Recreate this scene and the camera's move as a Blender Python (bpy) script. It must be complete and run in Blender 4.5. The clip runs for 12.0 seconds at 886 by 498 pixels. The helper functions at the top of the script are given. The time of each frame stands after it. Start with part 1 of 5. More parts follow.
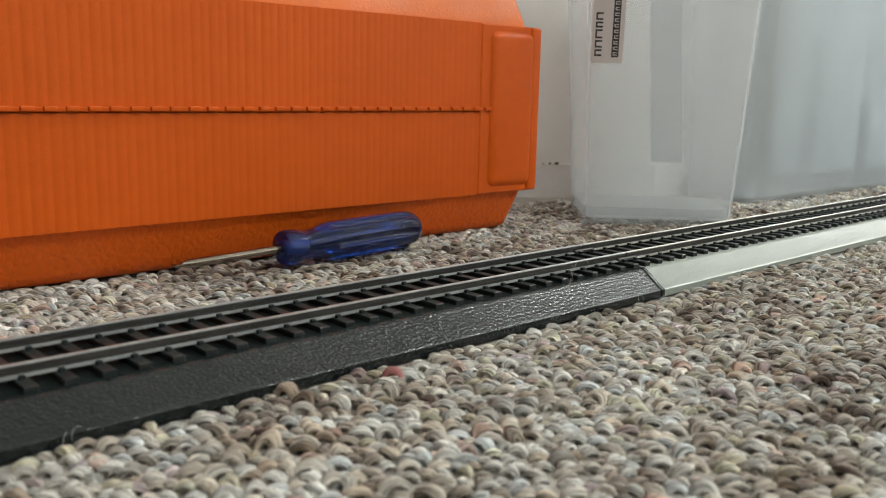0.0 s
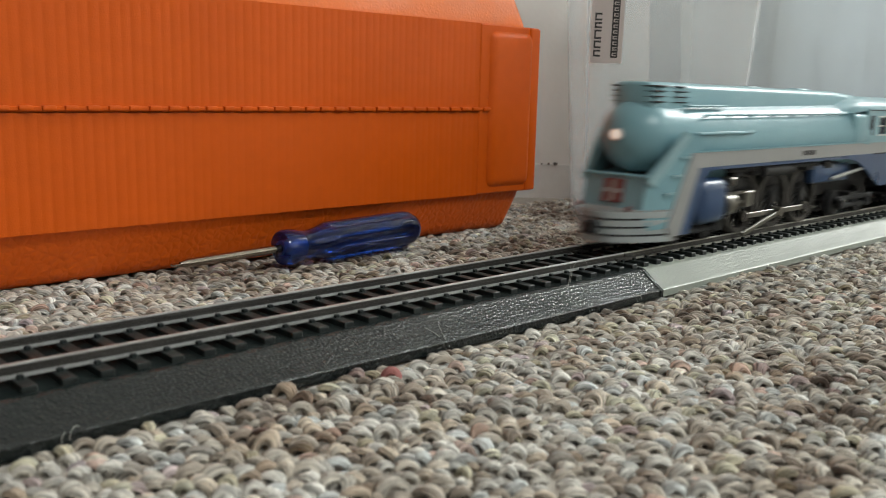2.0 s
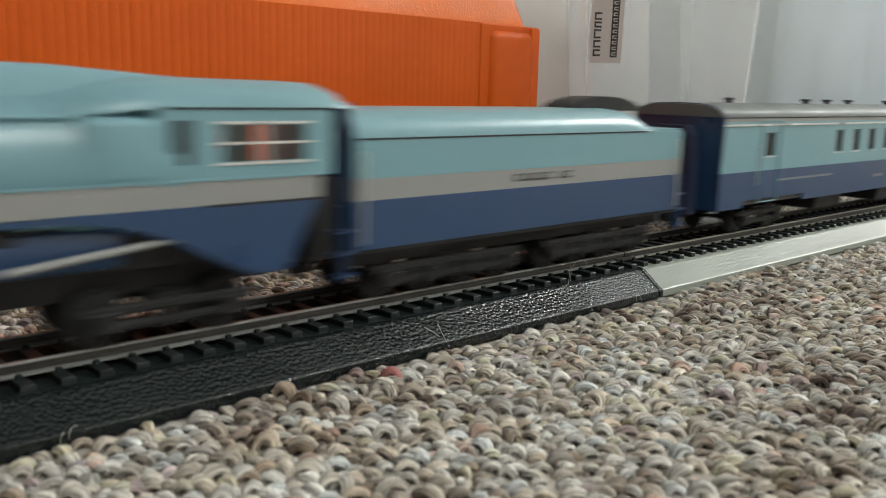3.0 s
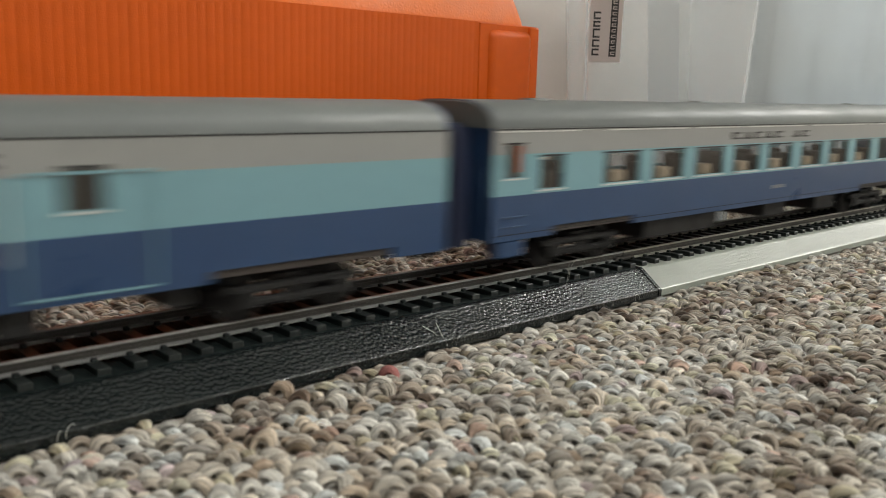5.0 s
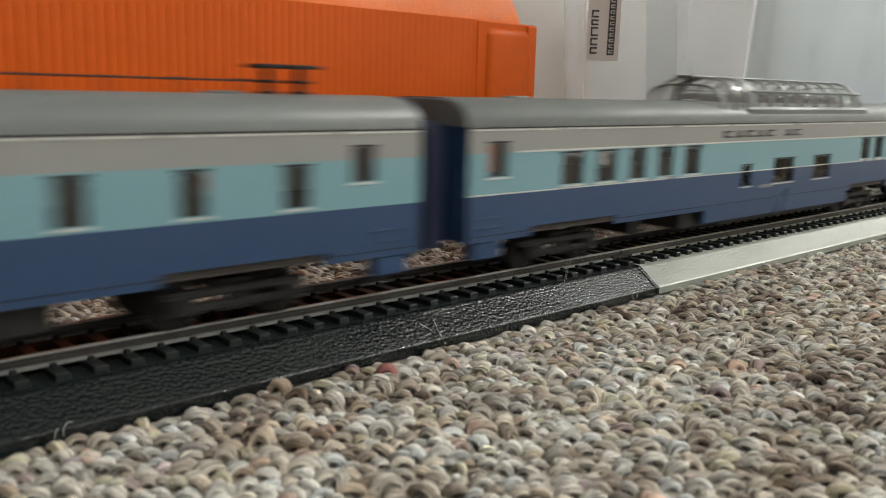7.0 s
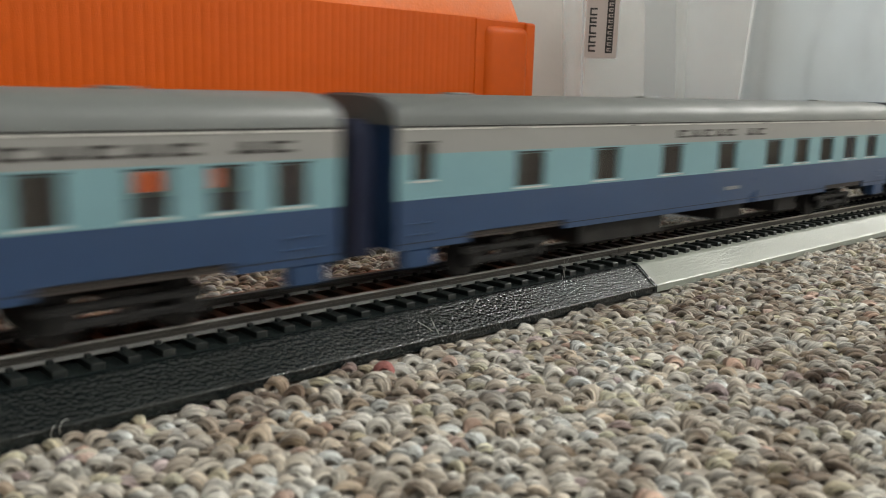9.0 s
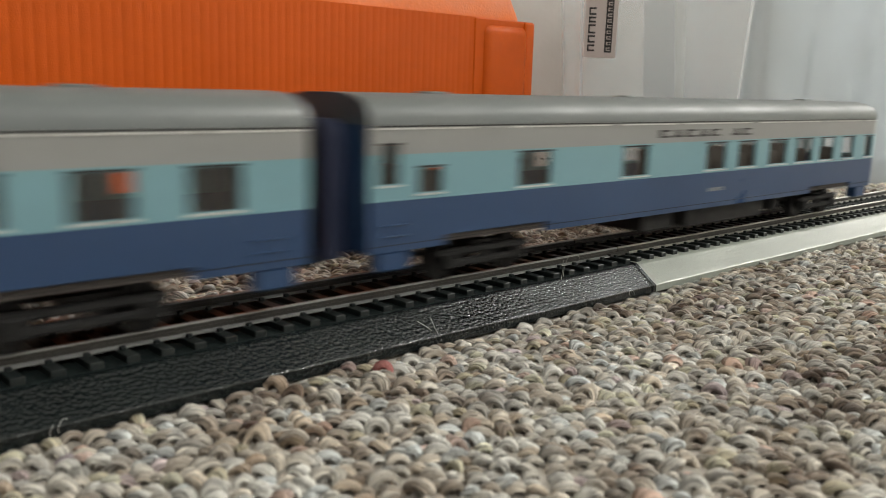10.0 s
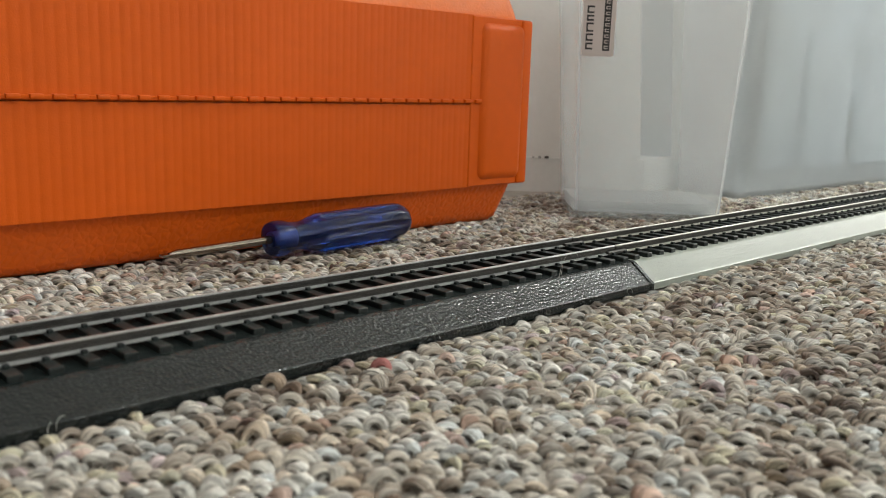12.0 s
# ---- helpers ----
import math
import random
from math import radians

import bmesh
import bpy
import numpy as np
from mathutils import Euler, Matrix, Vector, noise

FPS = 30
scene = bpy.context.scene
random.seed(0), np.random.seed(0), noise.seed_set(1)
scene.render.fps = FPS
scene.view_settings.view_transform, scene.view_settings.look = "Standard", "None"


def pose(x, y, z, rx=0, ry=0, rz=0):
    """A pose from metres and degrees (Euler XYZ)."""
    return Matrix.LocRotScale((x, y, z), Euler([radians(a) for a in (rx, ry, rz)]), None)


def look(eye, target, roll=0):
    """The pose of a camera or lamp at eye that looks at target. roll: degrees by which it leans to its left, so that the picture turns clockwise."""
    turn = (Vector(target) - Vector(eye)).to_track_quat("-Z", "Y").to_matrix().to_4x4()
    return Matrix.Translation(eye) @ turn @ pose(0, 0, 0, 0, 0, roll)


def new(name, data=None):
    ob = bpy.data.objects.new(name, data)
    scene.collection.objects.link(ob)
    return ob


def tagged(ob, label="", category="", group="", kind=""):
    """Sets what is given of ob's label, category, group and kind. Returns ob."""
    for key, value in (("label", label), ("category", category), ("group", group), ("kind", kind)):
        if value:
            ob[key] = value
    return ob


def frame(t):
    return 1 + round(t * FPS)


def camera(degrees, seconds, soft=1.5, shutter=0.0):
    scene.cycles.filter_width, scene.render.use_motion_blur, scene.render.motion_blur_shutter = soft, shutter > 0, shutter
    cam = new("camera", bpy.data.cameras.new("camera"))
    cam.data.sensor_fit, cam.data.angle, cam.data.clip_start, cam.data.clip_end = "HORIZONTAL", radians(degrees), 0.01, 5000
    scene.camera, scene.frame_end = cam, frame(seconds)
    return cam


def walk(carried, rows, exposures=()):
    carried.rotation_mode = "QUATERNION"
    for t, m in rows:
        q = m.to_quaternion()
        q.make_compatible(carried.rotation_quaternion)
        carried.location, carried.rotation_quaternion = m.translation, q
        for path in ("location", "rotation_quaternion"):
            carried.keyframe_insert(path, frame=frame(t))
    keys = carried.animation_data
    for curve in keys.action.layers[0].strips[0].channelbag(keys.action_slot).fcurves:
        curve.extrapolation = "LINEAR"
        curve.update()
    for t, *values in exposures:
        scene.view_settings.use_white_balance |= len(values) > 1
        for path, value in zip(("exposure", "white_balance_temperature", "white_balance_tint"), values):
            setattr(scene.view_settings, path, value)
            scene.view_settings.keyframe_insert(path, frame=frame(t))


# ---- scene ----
cam = camera(53.173, 12.0, soft=0.95, shutter=0.5)
walk(cam, [
    (0, look((-0.00052, -0.17148, 0.06126), (0.20139, 0.04377, 0.00741), 1.291)),
    (1.5, look((-0.00066, -0.17143, 0.06128), (0.20162, 0.04351, 0.00754), 1.392)),
    (3, look((-0.00049, -0.17109, 0.06131), (0.20205, 0.04353, 0.00729), 1.461)),
    (5, look((-0.00028, -0.17088, 0.06102), (0.20263, 0.04338, 0.00696), 1.541)),
    (7, look((-0.00020, -0.17095, 0.06080), (0.20311, 0.04283, 0.00637), 1.594)),
    (9, look((0.00009, -0.17093, 0.06070), (0.20372, 0.04238, 0.00563), 1.680)),
    (10.5, look((0.00009, -0.17088, 0.06065), (0.20409, 0.04202, 0.00533), 1.729)),
    (12, look((-0.00001, -0.17068, 0.06034), (0.20446, 0.04169, 0.00473), 1.796)),
], exposures=[(0, 0.0, 6500, 10), (1.5, 0.0, 6500, 10), (3, 0.0, 6620, 11), (5, 0.0, 6850, 13), (10.5, 0.0, 6850, 13), (12, 0.05, 6650, 11)])

cam.data.dof.use_dof = True
cam.data.dof.focus_distance, cam.data.dof.aperture_fstop = 0.28, 30.0

# ---- world and lights ----
world = bpy.data.worlds.new("room_air")
scene.world = world
world.use_nodes = True
world.node_tree.nodes["Background"].inputs[0].default_value = (0.9, 0.93, 1.0, 1)
world.node_tree.nodes["Background"].inputs[1].default_value = 0.05


def ceiling_area(name, at, size, watts, colour):
    d = bpy.data.lights.new(name, "AREA")
    d.shape, d.size, d.energy, d.color = "DISK", size, watts, colour
    ob = new(name, d)
    ob.matrix_world = look(at, (0.25, 0.02, 0.02))
    return ob


ceiling_area("ceiling_light_near", (0.1, -2.2, 2.28), 0.8, 41, (0.955, 0.995, 0.975))
ceiling_area("ceiling_light_far", (3.85, -0.8, 2.28), 0.45, 92, (0.955, 0.995, 0.975))

MM = 0.001
RAIL = 11.0     # height of the rail heads over the carpet, in mm

# ---- materials ----


def mat(name, colour, rough=0.5, metal=0.0, vary=0.12, scale=60.0, bump=0.0, bscale=900.0, spec=0.5, coat=0.0, detail=4.0):
    """A surface with a two-scale change of colour and gloss and a fine relief."""
    m = bpy.data.materials.new(name)
    m.use_nodes = True
    nt = m.node_tree
    b = nt.nodes["Principled BSDF"]
    b.inputs["Roughness"].default_value, b.inputs["Metallic"].default_value = rough, metal
    b.inputs["Specular IOR Level"].default_value = spec
    b.inputs["Coat Weight"].default_value = coat
    co = nt.nodes.new("ShaderNodeTexCoord")
    n1 = nt.nodes.new("ShaderNodeTexNoise")
    n1.inputs["Scale"].default_value, n1.inputs["Detail"].default_value = scale, detail
    n2 = nt.nodes.new("ShaderNodeTexNoise")
    n2.inputs["Scale"].default_value, n2.inputs["Detail"].default_value = scale * 11, 3
    nt.links.new(co.outputs["Object"], n1.inputs["Vector"])
    nt.links.new(co.outputs["Object"], n2.inputs["Vector"])
    add = nt.nodes.new("ShaderNodeMath")
    add.operation = "ADD"
    nt.links.new(n1.outputs["Fac"], add.inputs[0])
    nt.links.new(n2.outputs["Fac"], add.inputs[1])
    ramp = nt.nodes.new("ShaderNodeMapRange")
    ramp.inputs["From Min"].default_value, ramp.inputs["From Max"].default_value = 0.6, 1.4
    ramp.inputs["To Min"].default_value, ramp.inputs["To Max"].default_value = 1 - vary, 1 + vary
    nt.links.new(add.outputs[0], ramp.inputs["Value"])
    mul = nt.nodes.new("ShaderNodeVectorMath")
    mul.operation = "SCALE"
    mul.inputs[0].default_value = colour
    nt.links.new(ramp.outputs[0], mul.inputs["Scale"])
    nt.links.new(mul.outputs[0], b.inputs["Base Color"])
    r2 = nt.nodes.new("ShaderNodeMapRange")
    r2.inputs["From Min"].default_value, r2.inputs["From Max"].default_value = 0.3, 0.7
    r2.inputs["To Min"].default_value, r2.inputs["To Max"].default_value = rough * 0.85, min(1, rough * 1.2)
    nt.links.new(n1.outputs["Fac"], r2.inputs["Value"])
    nt.links.new(r2.outputs[0], b.inputs["Roughness"])
    if bump:
        n3 = nt.nodes.new("ShaderNodeTexNoise")
        n3.inputs["Scale"].default_value, n3.inputs["Detail"].default_value = bscale, 2
        nt.links.new(co.outputs["Object"], n3.inputs["Vector"])
        bp = nt.nodes.new("ShaderNodeBump")
        bp.inputs["Strength"].default_value, bp.inputs["Distance"].default_value = bump, 0.0006
        nt.links.new(n3.outputs["Fac"], bp.inputs["Height"])
        nt.links.new(bp.outputs[0], b.inputs["Normal"])
    return m


def grain_mat(name, colour, rough, cell, depth, spec=0.5, vary=0.12, soft_edge=0.25):
    """Moulded plastic with a pebbled or leather grain."""
    m = mat(name, colour, rough, 0, vary, 40, 0, spec=spec)
    nt = m.node_tree
    co = nt.nodes.new("ShaderNodeTexCoord")
    w = nt.nodes.new("ShaderNodeTexNoise")
    w.inputs["Scale"].default_value = cell * 0.7
    mix = nt.nodes.new("ShaderNodeVectorMath")
    mix.operation = "MULTIPLY_ADD"
    mix.inputs[1].default_value = (0.6 / cell,) * 3
    nt.links.new(co.outputs["Object"], w.inputs["Vector"])
    nt.links.new(w.outputs["Color"], mix.inputs[0])
    nt.links.new(co.outputs["Object"], mix.inputs[2])
    v = nt.nodes.new("ShaderNodeTexVoronoi")
    v.feature = "DISTANCE_TO_EDGE"
    v.inputs["Scale"].default_value = cell
    nt.links.new(mix.outputs[0], v.inputs["Vector"])
    mr = nt.nodes.new("ShaderNodeMapRange")
    mr.inputs["From Max"].default_value = soft_edge
    nt.links.new(v.outputs["Distance"], mr.inputs["Value"])
    bp = nt.nodes.new("ShaderNodeBump")
    bp.inputs["Strength"].default_value, bp.inputs["Distance"].default_value = 1.0, depth
    nt.links.new(mr.outputs[0], bp.inputs["Height"])
    nt.links.new(bp.outputs[0], nt.nodes["Principled BSDF"].inputs["Normal"])
    return m


def pebble_mat(name, colour, rough, cell, depth, spec=0.5, vary=0.12):
    """Moulded plastic stippled with small rounded bumps."""
    m = mat(name, colour, rough, 0, vary, 40, 0, spec=spec)
    nt = m.node_tree
    co = nt.nodes.new("ShaderNodeTexCoord")
    v = nt.nodes.new("ShaderNodeTexVoronoi")
    v.feature = "F1"
    v.inputs["Scale"].default_value, v.inputs["Randomness"].default_value = cell, 0.8
    nt.links.new(co.outputs["Object"], v.inputs["Vector"])
    bp = nt.nodes.new("ShaderNodeBump")
    bp.invert = True
    bp.inputs["Strength"].default_value, bp.inputs["Distance"].default_value = 1.0, depth
    nt.links.new(v.outputs["Distance"], bp.inputs["Height"])
    nt.links.new(bp.outputs[0], nt.nodes["Principled BSDF"].inputs["Normal"])
    return m


def glass_mat(name, colour, clear, rough=0.03, haze=0.0):
    """Thin clear or frosted sheet: see-through, part diffuse, with a gloss on top."""
    m = bpy.data.materials.new(name)
    m.use_nodes = True
    nt = m.node_tree
    nt.nodes.clear()
    out = nt.nodes.new("ShaderNodeOutputMaterial")
    tr = nt.nodes.new("ShaderNodeBsdfTransparent")
    tr.inputs[0].default_value = (*colour, 1)
    df = nt.nodes.new("ShaderNodeBsdfDiffuse")
    df.inputs[0].default_value = (*colour, 1)
    tl = nt.nodes.new("ShaderNodeBsdfTranslucent")
    tl.inputs[0].default_value = (*colour, 1)
    gl = nt.nodes.new("ShaderNodeBsdfGlossy")
    gl.inputs["Roughness"].default_value = rough
    m0, m1, m2 = (nt.nodes.new("ShaderNodeMixShader") for _ in range(3))
    m0.inputs[0].default_value = 0.5
    nt.links.new(df.outputs[0], m0.inputs[1])
    nt.links.new(tl.outputs[0], m0.inputs[2])
    no = nt.nodes.new("ShaderNodeTexNoise")
    no.inputs["Scale"].default_value = 25
    mr = nt.nodes.new("ShaderNodeMapRange")
    mr.inputs["To Min"].default_value, mr.inputs["To Max"].default_value = max(0, haze - 0.03), haze + 0.03 if haze else 0.0
    co = nt.nodes.new("ShaderNodeTexCoord")
    nt.links.new(co.outputs["Object"], no.inputs["Vector"])
    nt.links.new(no.outputs["Fac"], mr.inputs["Value"])
    nt.links.new(mr.outputs[0], m1.inputs[0])
    nt.links.new(tr.outputs[0], m1.inputs[1])
    nt.links.new(m0.outputs[0], m1.inputs[2])
    m2.inputs[0].default_value = clear
    nt.links.new(m1.outputs[0], m2.inputs[1])
    nt.links.new(gl.outputs[0], m2.inputs[2])
    nt.links.new(m2.outputs[0], out.inputs[0])
    return m


CARPET_SHIFT = (0.37, 0.21, 0.0)


def carpet_mat():
    m = bpy.data.materials.new("berber_yarn")
    m.use_nodes = True
    nt = m.node_tree
    b = nt.nodes["Principled BSDF"]
    b.inputs["Roughness"].default_value = 0.85
    b.inputs["Specular IOR Level"].default_value = 0.25
    b.inputs["Sheen Weight"].default_value = 0.15
    geo = nt.nodes.new("ShaderNodeNewGeometry")
    co = nt.nodes.new("ShaderNodeTexCoord")
    big = nt.nodes.new("ShaderNodeTexNoise")
    big.inputs["Scale"].default_value, big.inputs["Detail"].default_value = 55, 3
    nt.links.new(co.outputs["Object"], big.inputs["Vector"])
    mixv = nt.nodes.new("ShaderNodeMath")
    mixv.operation = "MULTIPLY_ADD"
    mixv.inputs[1].default_value = 0.50
    nt.links.new(geo.outputs["Random Per Island"], mixv.inputs[0])
    off = nt.nodes.new("ShaderNodeMapRange")
    off.inputs["From Min"].default_value, off.inputs["From Max"].default_value = 0.3, 0.7
    off.inputs["To Min"].default_value, off.inputs["To Max"].default_value = 0.0, 0.56
    nt.links.new(big.outputs["Fac"], off.inputs["Value"])
    # broad tone: brown patches, shifted to put the near-left corner's shade into the yarn
    broad = nt.nodes.new("ShaderNodeTexNoise")
    broad.inputs["Scale"].default_value, broad.inputs["Detail"].default_value = 9, 1
    shift = nt.nodes.new("ShaderNodeVectorMath")
    shift.inputs[1].default_value = CARPET_SHIFT
    nt.links.new(co.outputs["Object"], shift.inputs[0])
    nt.links.new(shift.outputs[0], broad.inputs["Vector"])
    wide = nt.nodes.new("ShaderNodeMapRange")
    wide.inputs["From Min"].default_value, wide.inputs["From Max"].default_value = 0.32, 0.68
    wide.inputs["To Min"].default_value, wide.inputs["To Max"].default_value = 0.12, -0.22
    nt.links.new(broad.outputs["Fac"], wide.inputs["Value"])
    both = nt.nodes.new("ShaderNodeMath")
    nt.links.new(off.outputs[0], both.inputs[0])
    nt.links.new(wide.outputs[0], both.inputs[1])
    nt.links.new(both.outputs[0], mixv.inputs[2])
    ramp = nt.nodes.new("ShaderNodeValToRGB")
    stops = [(0.0, (0.10, 0.07, 0.055)), (0.14, (0.20, 0.152, 0.122)), (0.26, (0.33, 0.275, 0.23)), (0.38, (0.46, 0.41, 0.355)),
             (0.50, (0.56, 0.52, 0.465)), (0.60, (0.63, 0.60, 0.55)), (0.66, (0.42, 0.405, 0.385)), (0.74, (0.68, 0.665, 0.63)), (1.0, (0.84, 0.83, 0.80))]
    el = ramp.color_ramp.elements
    while len(el) < len(stops):
        el.new(0.5)
    for e, (p, c) in zip(el, stops):
        e.position, e.color = p, (c[0] * 1.04, c[1] * 1.03, c[2] * 1.0, 1)
    nt.links.new(mixv.outputs[0], ramp.inputs[0])
    # a few loops of tinted yarn
    hue = nt.nodes.new("ShaderNodeValToRGB")
    hue.color_ramp.interpolation = "CONSTANT"
    tints = [(0.0, (1, 1, 1)), (0.60, (1.0, 0.92, 0.84)), (0.72, (0.97, 0.97, 0.83)), (0.82, (0.88, 0.94, 1.0)), (0.955, (1.0, 0.78, 0.73)), (0.98, (0.88, 0.78, 0.88))]
    el = hue.color_ramp.elements
    while len(el) < len(tints):
        el.new(0.5)
    for e, (p, c) in zip(el, tints):
        e.position, e.color = p, (*c, 1)
    mm = nt.nodes.new("ShaderNodeMath")
    mm.operation = "FRACT"
    ms = nt.nodes.new("ShaderNodeMath")
    ms.operation = "MULTIPLY"
    ms.inputs[1].default_value = 37.7
    nt.links.new(geo.outputs["Random Per Island"], ms.inputs[0])
    nt.links.new(ms.outputs[0], mm.inputs[0])
    nt.links.new(mm.outputs[0], hue.inputs[0])
    # strands
    fine = nt.nodes.new("ShaderNodeTexNoise")
    fine.inputs["Scale"].default_value, fine.inputs["Detail"].default_value = 1500, 3
    stretch = nt.nodes.new("ShaderNodeMapping")
    stretch.inputs["Scale"].default_value = (10, 1.5, 1)
    nt.links.new(co.outputs["UV"], stretch.inputs["Vector"])
    far = nt.nodes.new("ShaderNodeCombineXYZ")
    ms2 = nt.nodes.new("ShaderNodeMath")
    ms2.operation = "MULTIPLY"
    ms2.inputs[1].default_value = 900
    nt.links.new(geo.outputs["Random Per Island"], ms2.inputs[0])
    nt.links.new(ms2.outputs[0], far.inputs[2])
    plus = nt.nodes.new("ShaderNodeVectorMath")
    nt.links.new(stretch.outputs[0], plus.inputs[0])
    nt.links.new(far.outputs[0], plus.inputs[1])
    nt.links.new(plus.outputs[0], fine.inputs["Vector"])
    fine.inputs["Scale"].default_value, fine.inputs["Distortion"].default_value = 1.0, 0.4
    mr = nt.nodes.new("ShaderNodeMapRange")
    mr.inputs["From Min"].default_value, mr.inputs["From Max"].default_value = 0.3, 0.7
    mr.inputs["To Min"].default_value, mr.inputs["To Max"].default_value = 0.40, 1.48
    nt.links.new(fine.outputs["Fac"], mr.inputs["Value"])
    x1 = nt.nodes.new("ShaderNodeMix")
    x1.data_type, x1.blend_type = "RGBA", "MULTIPLY"
    x1.inputs["Factor"].default_value = 1
    nt.links.new(ramp.outputs[0], x1.inputs["A"])
    nt.links.new(hue.outputs[0], x1.inputs["B"])
    sc = nt.nodes.new("ShaderNodeVectorMath")
    sc.operation = "SCALE"
    nt.links.new(x1.outputs["Result"], sc.inputs[0])
    nt.links.new(mr.outputs[0], sc.inputs["Scale"])
    nt.links.new(sc.outputs[0], b.inputs["Base Color"])
    bp = nt.nodes.new("ShaderNodeBump")
    bp.inputs["Strength"].default_value, bp.inputs["Distance"].default_value = 1.0, 0.0014
    nt.links.new(fine.outputs["Fac"], bp.inputs["Height"])
    nt.links.new(bp.outputs[0], b.inputs["Normal"])
    return m


M_CARPET = carpet_mat()
M_BACKING = mat("carpet_backing", (0.42, 0.385, 0.34), 0.95, vary=0.3, scale=300)
M_WALL = mat("wall_paint", (0.86, 0.85, 0.82), 0.6, vary=0.03, scale=6, bump=0.15, bscale=350)
M_BASE = mat("white_trim_paint", (0.85, 0.85, 0.83), 0.4, vary=0.04, scale=30)
M_CEIL = mat("ceiling_paint", (0.78, 0.77, 0.75), 0.8, vary=0.03, scale=5)
M_BED_BLACK = pebble_mat("black_roadbed", (0.008, 0.0115, 0.0122), 0.20, 1250, 0.00025, spec=0.5)
M_BED_GREY = pebble_mat("grey_roadbed", (0.29, 0.318, 0.28), 0.32, 1250, 0.00010, spec=0.4, vary=0.05)
M_MATTE = mat("matte_black_ballast", (0.007, 0.012, 0.012), 0.9, vary=0.3, scale=300, bump=0.3, bscale=1500, spec=0.15)
M_TIE = mat("black_tie", (0.006, 0.011, 0.011), 0.5, vary=0.3, scale=300, bump=0.2, bscale=1200)
M_STEEL = mat("steel_rail", (0.37, 0.38, 0.38), 0.38, 0.55, vary=0.25, scale=120, bump=0.1, bscale=2500)
M_NICKEL = mat("nickel_rail", (0.42, 0.41, 0.37), 0.42, 0.5, vary=0.2, scale=120)
M_WEB = mat("rail_web", (0.055, 0.052, 0.048), 0.5, 0.4, vary=0.3, scale=150)
M_ORANGE = mat("orange_plastic", (0.62, 0.094, 0.003), 0.42, vary=0.06, scale=20, bump=0.12, bscale=2200, spec=0.22)
M_ORANGE_G = grain_mat("orange_leather_grain", (0.70, 0.110, 0.005), 0.42, 340, 0.00024, spec=0.35, vary=0.1, soft_edge=0.5)
M_ORANGE_F = grain_mat("orange_fine_grain", (0.68, 0.138, 0.005), 0.46, 620, 0.00007, spec=0.35, vary=0.08, soft_edge=0.5)
M_BLUE_H = bpy.data.materials.new("blue_acetate")
M_STEELT = mat("plated_steel", (0.28, 0.245, 0.205), 0.2, 1.0, vary=0.2, scale=150)
M_BIN = glass_mat("clear_polypropylene", (0.96, 0.97, 0.975), 0.04, 0.14, 0.22)
M_BIN2 = glass_mat("frosted_polypropylene", (0.95, 0.97, 0.98), 0.04, 0.22, 0.34)
M_LABEL = mat("label_paper", (0.56, 0.50, 0.48), 0.6, vary=0.04, scale=80)
M_STRIP = mat("blue_grey_strip", (0.52, 0.56, 0.575), 0.6, vary=0.1, scale=40)
M_INK = mat("black_ink", (0.03, 0.028, 0.028), 0.6)
M_AQUA = mat("aqua_paint", (0.164, 0.318, 0.366), 0.35, vary=0.04, scale=30, bump=0.04, bscale=2500)
M_NAVY = mat("navy_paint", (0.020, 0.053, 0.128), 0.32, vary=0.06, scale=30, bump=0.04, bscale=2500)
M_GREY = mat("grey_paint", (0.26, 0.265, 0.26), 0.36, vary=0.04, scale=30, bump=0.04, bscale=2500)
M_ROOF = mat("roof_grey", (0.118, 0.133, 0.132), 0.52, 0.0, vary=0.06, scale=40)
M_BLACK = mat("underframe_black", (0.010, 0.010, 0.011), 0.7, vary=0.3, scale=200, bump=0.15, bscale=1500)
M_TRIM = mat("silver_trim", (0.62, 0.63, 0.62), 0.3, 0.6, vary=0.05, scale=60)
M_SEAT = mat("interior_brown", (0.05, 0.032, 0.024), 0.7, vary=0.2, scale=150)
M_TABLE = mat("interior_tan", (0.33, 0.25, 0.17), 0.6, vary=0.1, scale=150)
M_FLOORC = mat("car_floor", (0.06, 0.05, 0.045), 0.7)
M_PANE = glass_mat("car_window", (0.95, 0.955, 0.955), 0.05, 0.03, 0.0)
M_DOME = glass_mat("dome_glazing", (0.93, 0.95, 0.945), 0.06, 0.08, 0.16)
M_TYRE = mat("wheel_tyre", (0.07, 0.065, 0.06), 0.45, 0.6, vary=0.2, scale=300)
M_BRACE = mat("pale_aqua_paint", (0.25, 0.40, 0.44), 0.32, vary=0.04, scale=30)
M_PILOT = mat("pilot_silver", (0.34, 0.38, 0.39), 0.35, 0.2, vary=0.05, scale=60)
M_ROD = mat("side_rod_metal", (0.15, 0.14, 0.12), 0.34, 0.75, vary=0.2, scale=300)
M_RUBBER = mat("diaphragm_navy", (0.018, 0.025, 0.06), 0.6, vary=0.15, scale=200)
M_RED = mat("herald_red", (0.16, 0.045, 0.04), 0.5)
M_GLOW = bpy.data.materials.new("headlamp_lit")
M_GLOW.use_nodes = True
M_GLOW.node_tree.nodes["Principled BSDF"].inputs["Emission Color"].default_value = (1.0, 0.78, 0.62, 1)
M_GLOW.node_tree.nodes["Principled BSDF"].inputs["Emission Strength"].default_value = 0.55
M_BLUE_H.use_nodes = True
_b = M_BLUE_H.node_tree.nodes["Principled BSDF"]
